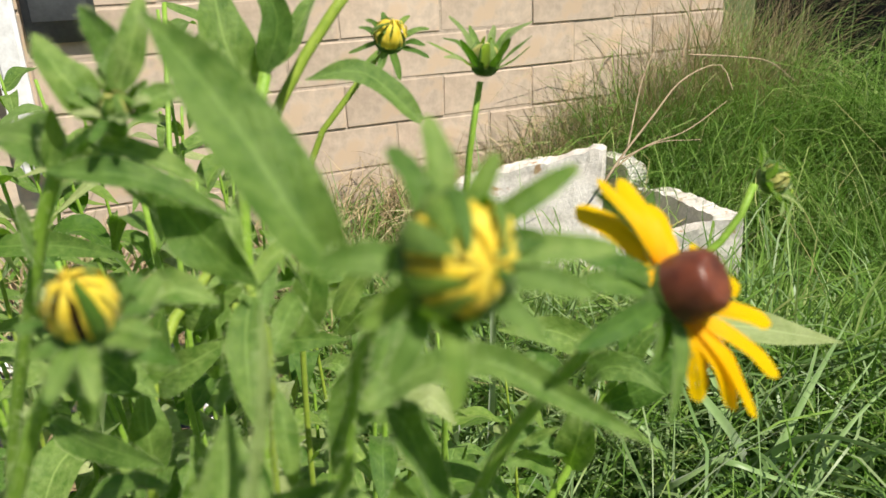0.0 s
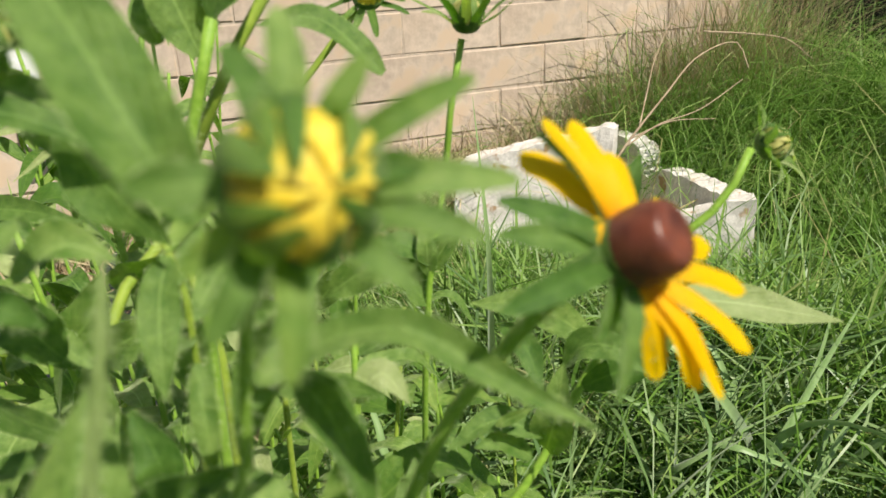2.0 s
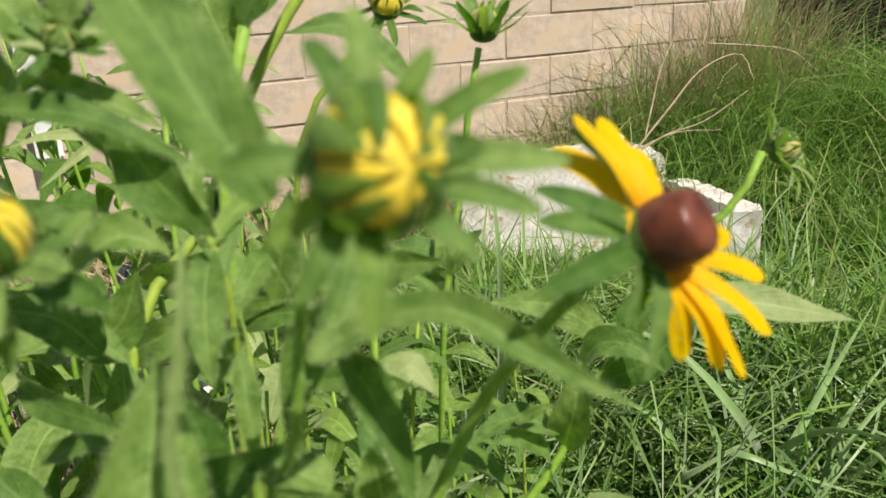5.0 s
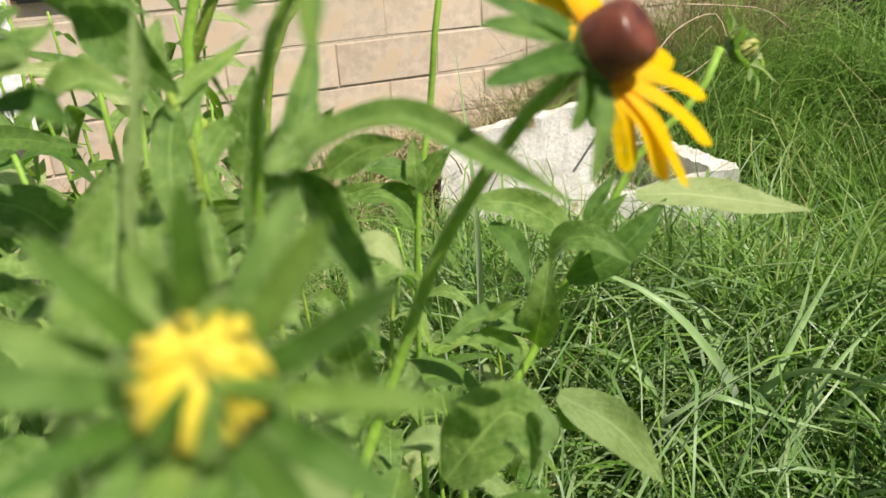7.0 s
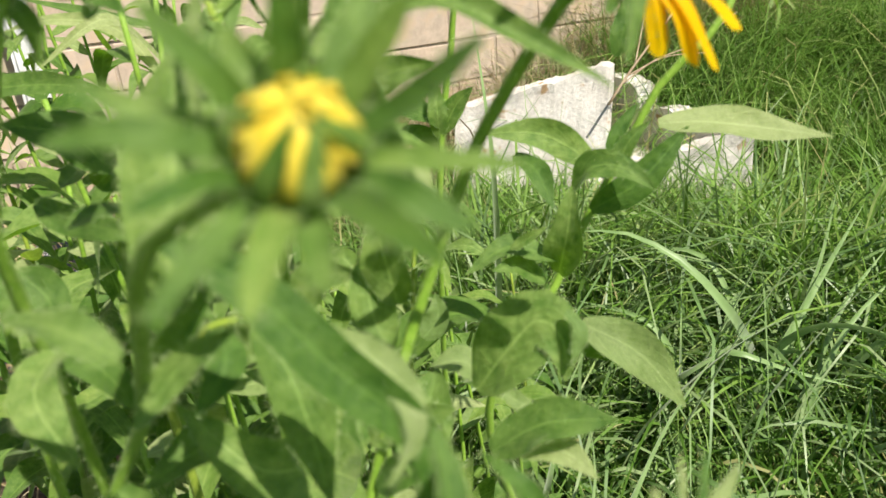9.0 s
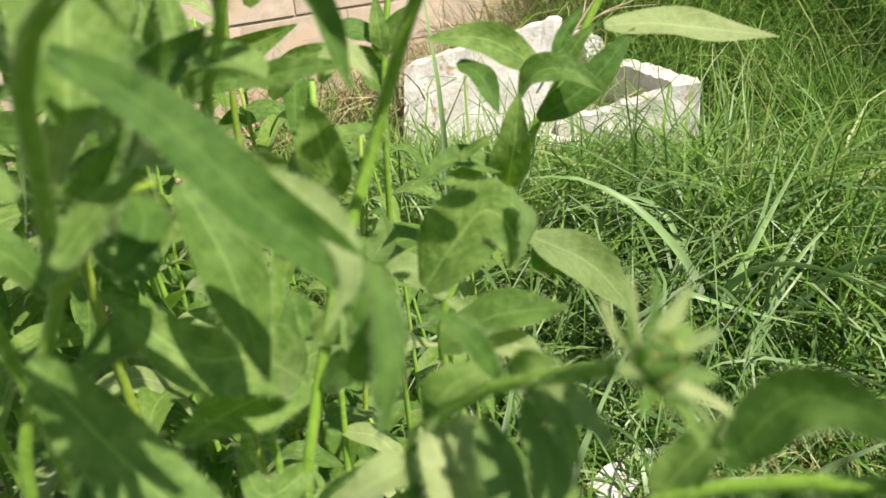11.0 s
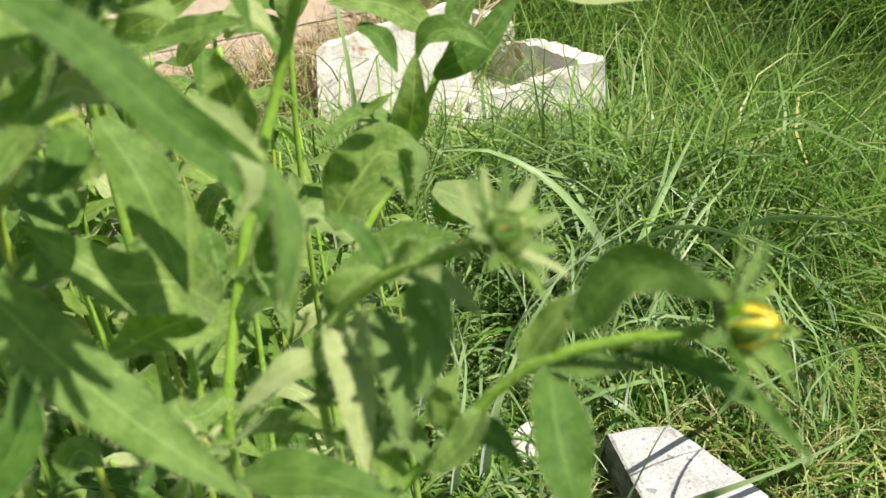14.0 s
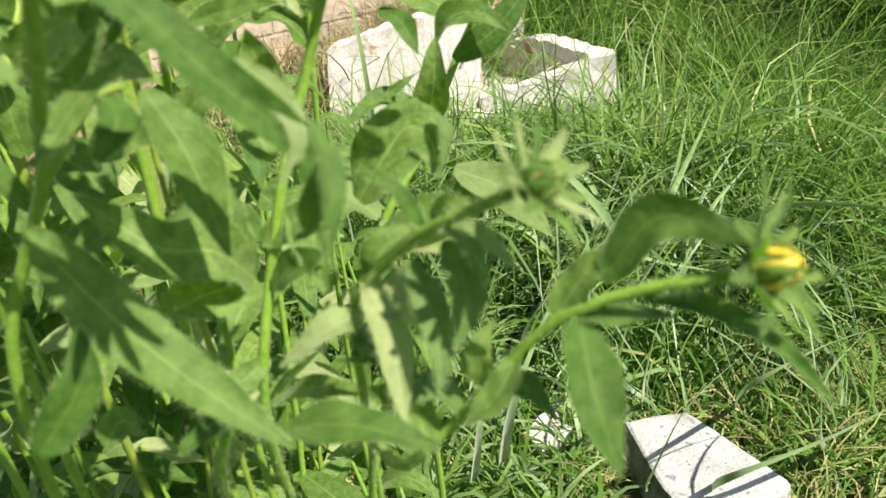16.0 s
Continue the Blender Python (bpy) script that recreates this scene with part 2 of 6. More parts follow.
def link(name, me, parent=None, label=""):
    ob = new(name, me)
    if parent is not None:
        ob.parent = parent
        # parts are modelled in world metres; only an Empty stands away from the origin
        ob.matrix_parent_inverse = Matrix.Translation(-parent.location)
    return tagged(ob, label)


def part(name, bm, mats, parent=None, label="", smooth=True):
    me = bpy.data.meshes.new(name)
    bm.to_mesh(me)
    bm.free()
    for m in mats if isinstance(mats, (list, tuple)) else [mats]:
        me.materials.append(m)
    if smooth:
        for f in me.polygons:
            f.use_smooth = True
    return link(name, me, parent, label)


def spline(points, n):
    """n + 1 places along a smooth curve through the points, at even steps."""
    pts = [Vector(p) for p in points]
    pts = [pts[0] * 2 - pts[1]] + pts + [pts[-1] * 2 - pts[-2]]
    fine = []
    for i in range(1, len(pts) - 2):
        a, b, c, d = pts[i - 1:i + 3]
        t0 = 0.0
        t1 = t0 + math.sqrt(max(1e-9, (b - a).length))
        t2 = t1 + math.sqrt(max(1e-9, (c - b).length))
        t3 = t2 + math.sqrt(max(1e-9, (d - c).length))
        for k in range(16):
            t = t1 + (t2 - t1) * k / 16
            p = a.lerp(b, (t - t0) / (t1 - t0))
            q = b.lerp(c, (t - t1) / (t2 - t1))
            r = c.lerp(d, (t - t2) / (t3 - t2))
            fine.append(p.lerp(q, (t - t0) / (t2 - t0)).lerp(q.lerp(r, (t - t1) / (t3 - t1)), (t - t1) / (t2 - t1)))
    fine.append(pts[-2])
    run = [0.0]
    for a, b in zip(fine, fine[1:]):
        run.append(run[-1] + (b - a).length)
    out, j = [], 0
    for i in range(n + 1):
        want = run[-1] * i / n
        while j < len(run) - 2 and run[j + 1] < want:
            j += 1
        f = (want - run[j]) / max(1e-9, run[j + 1] - run[j])
        out.append(fine[j].lerp(fine[j + 1], min(1, max(0, f))))
    return out, run[-1]


def hair(bm, base, way, length, thick, slot):
    """One hair: a thin sliver that narrows to its tip and droops a little."""
    side = way.cross(Vector((random.uniform(-1, 1), random.uniform(-1, 1), random.uniform(-1, 1))))
    if side.length < 1e-6:
        return
    side = side.normalized() * thick
    mid = base + way * (length * 0.55)
    tip = base + way * length + Vector((0, 0, -0.12 * length))
    v = [bm.verts.new(p) for p in (base - side, base + side, mid + side * 0.6, mid - side * 0.6, tip)]
    for f in (bm.faces.new(v[:4]), bm.faces.new((v[3], v[2], v[4]))):
        f.material_index = slot


def blade(bm, points, normal, width, outline, fold=0.25, nu=14, nv=6, wave=0.0, slot=0, curl=0.0):
    """A leaf or petal: a sheet along a curve, folded along its midrib. Returns the rows of vertices and the frames."""
    uv = bm.loops.layers.uv.verify()
    path, length = spline(points, nu)
    up = Vector(normal).normalized()
    rows, frames = [], []
    phase = random.uniform(0, 6.28)
    for i, p in enumerate(path):
        s = i / nu
        tan = (path[min(nu, i + 1)] - path[max(0, i - 1)]).normalized()
        n = (up - tan * up.dot(tan))
        n = n.normalized() if n.length > 1e-4 else tan.orthogonal().normalized()
        side = tan.cross(n)
        w = width * outline(s) * 0.5
        row = []
        for j in range(nv + 1):
            x = 2 * j / nv - 1
            lift = fold * abs(x) ** 1.25 * w + wave * w * math.sin(phase + 9.0 * s + (1.6 if x > 0 else 0)) * abs(x) ** 2 - curl * w * x * x
            row.append(bm.verts.new(p + side * (x * w) + n * lift))
        rows.append(row)
        frames.append((p, tan, n, side, w))
        up = n
    for i in range(nu):
        for j in range(nv):
            f = bm.faces.new((rows[i][j], rows[i][j + 1], rows[i + 1][j + 1], rows[i + 1][j]))
            f.material_index = slot
            for lp, (a, b) in zip(f.loops, ((i, j), (i, j + 1), (i + 1, j + 1), (i + 1, j))):
                lp[uv].uv = (b / nv, a / nu)
    return rows, frames, length


def lance(s):
    """Outline of a lance-shaped leaf: narrow foot, widest before the middle, long point."""
    return max(0.04, (math.sin(math.pi * min(1, s * 0.97 + 0.03) ** 0.8) ** 0.85) * (1 - 0.12 * s)) if s < 0.995 else 0.03


def strap(s):
    """Outline of a ray petal: parallel edges, blunt tip."""
    return min(1.0, 0.55 + 1.6 * s) * (1.0 if s < 0.8 else max(0.12, math.sqrt(max(0, 1 - ((s - 0.8) / 0.205) ** 2))))


def leaf(plant, points, width, normal, fold=0.25, mat=None, furry=1.0, name="leaf"):
    """A downy leaf of a plant, from its foot to its tip."""
    bm = bmesh.new()
    rows, frames, length = blade(bm, points, normal, width, lance, fold, 18, 6, wave=0.24)
    near = 1.0 if min(p[1] for p in points) < 0.2 else 0.35
    count = int(min(420, length * 9000) * near * furry)
    for k in range(count):
        i = random.randint(1, len(rows) - 2)
        end = random.choice((0, -1))
        p, tan, n, side, w = frames[i]
        a, b = rows[i][end].co, rows[i + 1][end].co
        way = (side * (-1 if end == 0 else 1) + tan * random.uniform(0.1, 0.7) + n * random.uniform(-0.5, 0.5)).normalized()
        hair(bm, a.lerp(b, random.random()), way, random.uniform(0.0007, 0.0016), 0.00004, 1)
    for k in range(int(count * 0.5)):
        i, j = random.randint(1, len(rows) - 2), random.randint(1, 5)
        p, tan, n, side, w = frames[i]
        way = (n * random.choice((1, 1, -1)) + tan * random.uniform(0, 0.8) + side * random.uniform(-0.4, 0.4)).normalized()
        hair(bm, rows[i][j].co.lerp(rows[i + 1][j].co, random.random()), way, random.uniform(0.0004, 0.0009), 0.000035, 1)
    return part(name, bm, [mat or LEAF, HAIR], plant)


def tube(bm, points, r0, r1, n, sides=8, slot=0, ridges=0.0):
    path, length = spline(points, n)
    rings, up = [], Vector((0.3, -1, 0.2)).normalized()
    frames = []
    for i, p in enumerate(path):
        tan = (path[min(n, i + 1)] - path[max(0, i - 1)]).normalized()
        up = up - tan * up.dot(tan)
        up = up.normalized() if up.length > 1e-5 else tan.orthogonal().normalized()
        side = tan.cross(up)
        r = r0 + (r1 - r0) * i / n
        frames.append((p, tan, up, side, r))
        rings.append([bm.verts.new(p + (up * math.cos(6.2832 * k / sides) + side * math.sin(6.2832 * k / sides)) * r * (1 + (ridges if k % 2 else 0))) for k in range(sides)])
    for a, b in zip(rings, rings[1:]):
        for k in range(sides):
            bm.faces.new((a[k], a[(k + 1) % sides], b[(k + 1) % sides], b[k])).material_index = slot
    for ring in (rings[0][::-1], rings[-1]):
        bm.faces.new(ring).material_index = slot
    return frames, length


def stem(plant, points, r0, r1, mat=None, furry=1.0, name="stem"):
    """A bristly stalk, from the flower down to the ground."""
    bm = bmesh.new()
    n = 6 * len(points)
    frames, length = tube(bm, points, r0, r1, n, 10, 0, 0.06)
    near = 1.0 if points[0][1] < 0.2 else 0.4
    for k in range(int(1100 * near * furry * min(1.0, length / 0.25))):
        # most hairs sit on the upper stretch, which is the bristly one
        s = random.random() ** 1.6 * n * 0.75
        p, tan, up, side, r = frames[int(s)]
        q = frames[min(n, int(s) + 1)][0]
        a = random.uniform(0, 6.2832)
        way = (up * math.cos(a) + side * math.sin(a))
        hair(bm, p.lerp(q, s % 1) + way * r * 0.95, (way - tan * random.uniform(-0.25, 0.4)).normalized(), random.uniform(0.0011, 0.0029), 0.00008, 1)
    return part(name, bm, [mat or STEM, HAIR], plant)


def across(axis):
    a = Vector(axis).normalized()
    u = a.cross(Vector((0, 0, 1)))
    u = u.normalized() if u.length > 1e-3 else a.orthogonal().normalized()
    return a, u, a.cross(u)


def dome(bm, centre, axis, radius, height, rings=10, sides=24, slot=0, flare=1.0):
    a, u, v = across(axis)
    c = Vector(centre)
    loops = []
    for i in range(rings):
        f = i / rings
        r = radius * math.cos(f * math.pi / 2) ** 0.55 * (flare + (1 - flare) * f)
        h = height * math.sin(f * math.pi / 2)
        loops.append([bm.verts.new(c + a * h + (u * math.cos(6.2832 * k / sides) + v * math.sin(6.2832 * k / sides)) * r) for k in range(sides)])
    top = bm.verts.new(c + a * height)
    for p, q in zip(loops, loops[1:]):
        for k in range(sides):
            bm.faces.new((p[k], p[(k + 1) % sides], q[(k + 1) % sides], q[k])).material_index = slot
    for k in range(sides):
        bm.faces.new((loops[-1][k], loops[-1][(k + 1) % sides], top)).material_index = slot
    bm.faces.new(loops[0][::-1]).material_index = slot


def sepal(head, foot, tip, normal, width, droop=0.1, name="sepal", mat=None):
    a, b = Vector(foot), Vector(tip)
    mid = a.lerp(b, 0.5) + Vector(normal).normalized() * (b - a).length * droop
    bm = bmesh.new()
    rows, frames, length = blade(bm, [a, mid, b], normal, width, lambda s: max(0.12, math.sin(math.pi * (0.2 + 0.79 * s)) ** 0.42), 0.3, 10, 4, wave=0.14)
    for k in range(int(70 * min(1, length / 0.012)) if a.y < 0.2 else 25):
        i = random.randint(0, len(rows) - 2)
        end = random.choice((0, -1))
        p, tan, n, side, w = frames[i]
        way = (side * (-1 if end == 0 else 1) + tan * random.uniform(0, 0.6) + n * random.uniform(-0.7, 0.7)).normalized()
        hair(bm, rows[i][end].co.lerp(rows[i + 1][end].co, random.random()), way, random.uniform(0.0005, 0.0012), 0.000045, 1)
    return part(name, bm, [mat or LEAF, HAIR], head)


def bud(plant, centre, axis, radius, sepals, reach, width, petals=14, lift=0.25, seed=0, open_=0.4, tall=0.9, folded=6, young=False, pale=False, tips=(), meet_at=None, plump=1.0, clasp=1.0):
    """A half-open bud: dark disc, folded yellow petals bent over it, green tips between them, a ruff of downy sepals."""
    rnd = random.Random(seed)
    a, u, v = across(axis)
    c = Vector(centre)
    bm = bmesh.new()
    dome(bm, c - a * radius * 0.2, a, radius * 0.82, radius * tall * 0.85, 8, 20)
    head = part("bud", bm, LEAF_YOUNG if young or pale else BUD_DARK, plant, "green flower bud with pale petal tips" if young else "half-open yellow flower bud with folded petals")
    bm = bmesh.new()
    dome(bm, c - a * radius * 0.05, -a, radius * 0.95, radius * 0.75, 8, 20)
    part("calyx", bm, LEAF, head)
    # the petals meet a little off the middle, some fall short of it
    meet = (u * rnd.uniform(-1, 1) + v * rnd.uniform(-1, 1)) * radius * 0.22 if meet_at is None else (u * meet_at[0] + v * meet_at[1]) * radius
    for k in range(petals):
        g = 6.2832 * (k + rnd.uniform(-0.32, 0.32)) / petals
        d = u * math.cos(g) + v * math.sin(g)
        e = rnd.uniform(0.86, 1.06)
        short = rnd.choice((0.0, 0.05, 0.12, 0.3)) * open_ * 2
        twist = a.cross(d) * radius * rnd.uniform(-0.16, 0.16)
        top = tall * rnd.uniform(0.95, 1.22)
        pts = [c + d * radius * 0.9 - a * radius * 0.1,
               c + d * radius * e + a * radius * 0.42 * tall + twist * 0.3,
               c + d * radius * (0.58 + 0.2 * short) * e + a * radius * 0.86 * top + twist + meet * 0.4,
               c + d * radius * short + a * radius * top + twist * 0.5 + meet]
        bm = bmesh.new()
        blade(bm, pts, d + a * 0.4 + twist * (0.6 / radius), radius * rnd.uniform(0.24, 0.36) * plump, lambda s: max(0.10, math.sin(math.pi * (0.22 + 0.76 * s)) ** 0.75), rnd.uniform(-0.35, 0.1), 10, 4, wave=0.3)
        part("folded_petal", bm, BUD_PALE if young else BUD_PETAL, head)
    for k in range(sepals):
        g = 6.2832 * (k + rnd.uniform(-0.3, 0.3)) / sepals
        d = u * math.cos(g) + v * math.sin(g)
        tip = c + d * reach * rnd.uniform(0.75, 1.2) + a * reach * rnd.uniform(lift - 0.35, lift + 0.25)
        sepal(head, c + d * radius * 0.75 - a * radius * 0.35, tip, a - d * 0.2, width * rnd.uniform(0.8, 1.2), rnd.uniform(-0.08, 0.2), mat=(LEAF_PALE if young else LEAF_YOUNG) if k % 2 and (young or pale) else LEAF)
    for tip in tips:
        end = Vector(tip)
        d = end - c
        d = (d - a * d.dot(a)).normalized()
        sepal(head, c + d * radius * 0.75 - a * radius * 0.45, end, a - d * 0.2 + Vector((0, 0, 0.3)), width * rnd.uniform(0.85, 1.15), rnd.uniform(0.02, 0.16), mat=LEAF if rnd.random() < 0.6 else LEAF_YOUNG)
    for k in range(folded):
        # these still clasp the disc
        g = 6.2832 * (k + rnd.uniform(-0.35, 0.35)) / folded + seed
        d = u * math.cos(g) + v * math.sin(g)
        side = a.cross(d) * radius * rnd.uniform(-0.35, 0.35)
        inner = rnd.uniform(0.12, 0.6)
        pts = [c + d * radius * 0.9 - a * radius * 0.4, c + d * radius * 1.16 + a * radius * 0.35 * tall,
               c + d * radius * (0.5 * inner + 0.5) + a * radius * tall * 1.06 + side * 0.6, c + d * radius * inner + a * radius * tall * 1.3 + side]
        bm = bmesh.new()
        blade(bm, pts, d + a * 0.3, width * rnd.uniform(0.5, 0.8) * clasp, lambda s: max(0.10, math.sin(math.pi * (0.2 + 0.78 * s)) ** 0.6), -0.25, 10, 4, wave=0.15)
        part("folded_sepal", bm, LEAF if k % 2 else LEAF_YOUNG, head)
    return head


def rough_box(bm, m, size, cuts, amount, scale, seed, slot=0):
    """A box with worn, uneven faces; m is its pose, size its three lengths."""
    box = bmesh.new()
    bmesh.ops.create_cube(box, size=1.0, matrix=m @ Matrix.Diagonal((*size, 1)))
    bmesh.ops.subdivide_edges(box, edges=box.edges[:], cuts=cuts, use_grid_fill=True)
    copy = {}
    for v in box.verts:
        q = v.co * scale + Vector((seed * 7.1, seed * 3.3, seed))
        shift = Vector((noise.noise(q), noise.noise(q + Vector((9, 0, 0))), noise.noise(q + Vector((0, 9, 0)))))
        copy[v] = bm.verts.new(v.co + shift * amount)
    for f in box.faces:
        bm.faces.new([copy[v] for v in f.verts]).material_index = slot
    box.free()
    return list(copy.values())


# ---- the setting ----
def ground():
    bm = bmesh.new()
    far = [-40, -12, -5, -2.5, -1.2] + [-0.8 + 0.1 * i for i in range(36)] + [3.2, 4, 6, 12, 40, 120]
    grid = [[bm.verts.new((x, y, 0.012 * noise.noise(Vector((x * 3, y * 3, 0))) + 0.006 * noise.noise(Vector((x * 14, y * 14, 4))))) for x in far] for y in far]
    for i in range(len(far) - 1):
        for j in range(len(far) - 1):
            bm.faces.new((grid[i][j], grid[i][j + 1], grid[i + 1][j + 1], grid[i + 1][j]))
    for f in bm.faces:
        c = f.calc_center_median()
        edge = 0.35 * noise.noise(Vector((c.x * 2.1, c.y * 2.1, 9)))
        if not (-1.1 + edge < c.x < 0.35 + edge and 0.05 + edge * 0.3 < c.y < 2.3 + edge):
            f.material_index = 1
    ob = part("ground", bm, [SOIL, TURF])
    return tagged(ob, "brown garden soil under grass and straw", "ground", kind="structure")


ground()

# the house wall runs away to the right
WALL_O = Vector((0.0036, 1.9545, 0))
WALL_D = Vector((math.cos(radians(25)), math.sin(radians(25)), 0))
WALL_N = Vector((WALL_D.y, -WALL_D.x, 0))          # towards the garden
COURSE, LONG, TALL = 0.1015, 0.2545, 2.45
WALL_END, WALL_START = 0.86, -2.4


def wall_pose(s, z, out=0.0):
    p = WALL_O + WALL_D * s + WALL_N * out
    return Matrix.Translation((p.x, p.y, z)) @ Matrix.Rotation(radians(25), 4, "Z")


def wall():
    bm = bmesh.new()
    bmesh.ops.create_cube(bm, size=1.0, matrix=wall_pose((WALL_START + WALL_END) / 2, TALL / 2 - 0.1, -0.1025) @ Matrix.Diagonal((WALL_END - WALL_START, 0.2, TALL + 0.2, 1)))
    ob = part("wall_north", bm, MORTAR, smooth=False)
    return tagged(ob, "sunlit tan brick house wall with pale mortar", "wall", kind="structure")


house_wall = wall()


def brick_mesh(seed, length):
    bm = bmesh.new()
    bmesh.ops.create_cube(bm, size=1.0, matrix=Matrix.Diagonal((length, 0.06, COURSE - 0.0045, 1)))
    bmesh.ops.bevel(bm, geom=bm.edges[:], offset=0.0028, segments=1, affect="EDGES")
    rnd = random.Random(seed)
    for v in bm.verts:
        v.co += Vector((rnd.uniform(-1, 1), rnd.uniform(-1, 1), rnd.uniform(-1, 1))) * 0.0016
    me = bpy.data.meshes.new("brick")
    bm.to_mesh(me)
    bm.free()
    me.materials.append(BRICK)
    return me


# ---- a downpipe and an access panel on the wall ----
def downpipe():
    thing = empty("downpipe", wall_pose(-0.895, 0.25, 0.0).translation, "white metal downpipe fixed to the brick wall", "downpipe")
    bm = bmesh.new()
    verts = bmesh.ops.create_cube(bm, size=1.0, matrix=wall_pose(-0.925, 1.33, 0.036) @ Matrix.Diagonal((0.05, 0.05, 2.1, 1)))["verts"]
    bmesh.ops.bevel(bm, geom=bm.edges[:], offset=0.008, segments=2, affect="EDGES")
    part("pipe", bm, WHITE, thing, smooth=False)
    for z in (0.62, 1.7):
        bm = bmesh.new()
        bmesh.ops.create_cube(bm, size=1.0, matrix=wall_pose(-0.925, z + 0.3, 0.034) @ Matrix.Diagonal((0.075, 0.066, 0.03, 1)))
        bmesh.ops.bevel(bm, geom=bm.edges[:], offset=0.004, segments=1, affect="EDGES")
        part("strap", bm, WHITE, thing)


downpipe()


def access_panel():
    thing = empty("access_panel", wall_pose(-0.80, 0.53, 0.0).translation, "dark grey metal access panel fixed to the brick wall", "panel")
    bm = bmesh.new()
    bmesh.ops.create_cube(bm, size=1.0, matrix=wall_pose(-0.825, 0.685, 0.012) @ Matrix.Diagonal((0.13, 0.016, 0.32, 1)))
    bmesh.ops.bevel(bm, geom=bm.edges[:], offset=0.006, segments=2, affect="EDGES")
    box = part("body", bm, GREY, thing)
    bm = bmesh.new()
    bmesh.ops.create_cube(bm, size=1.0, matrix=wall_pose(-0.825, 0.695, 0.023) @ Matrix.Diagonal((0.105, 0.01, 0.26, 1)))
    bmesh.ops.bevel(bm, geom=bm.edges[:], offset=0.003, segments=1, affect="EDGES")
    part("lid", bm, GREY, thing)


access_panel()


def shade_backdrop():
    """Added near-black boards that stand in for the deep shade behind the long grass."""
    thing = empty("shade_boards", (1.9, 3.6, 0), "near-black boards standing in for deep shade behind long grass", "shed")
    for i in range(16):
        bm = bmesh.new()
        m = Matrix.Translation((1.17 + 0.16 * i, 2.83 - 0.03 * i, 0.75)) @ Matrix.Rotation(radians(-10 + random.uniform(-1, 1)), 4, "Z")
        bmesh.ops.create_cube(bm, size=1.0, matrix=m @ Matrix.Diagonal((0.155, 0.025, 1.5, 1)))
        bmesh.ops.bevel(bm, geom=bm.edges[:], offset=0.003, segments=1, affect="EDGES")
        part("board", bm, SHADE_BLACK, thing, smooth=False)


shade_backdrop()


# ---- broken concrete block ----
BLOCK_PLAN = [(-0.020, 1.557), (0.285, 1.450), (0.560, 1.400), (0.395, 1.895)]      # front left, break, right corner, back


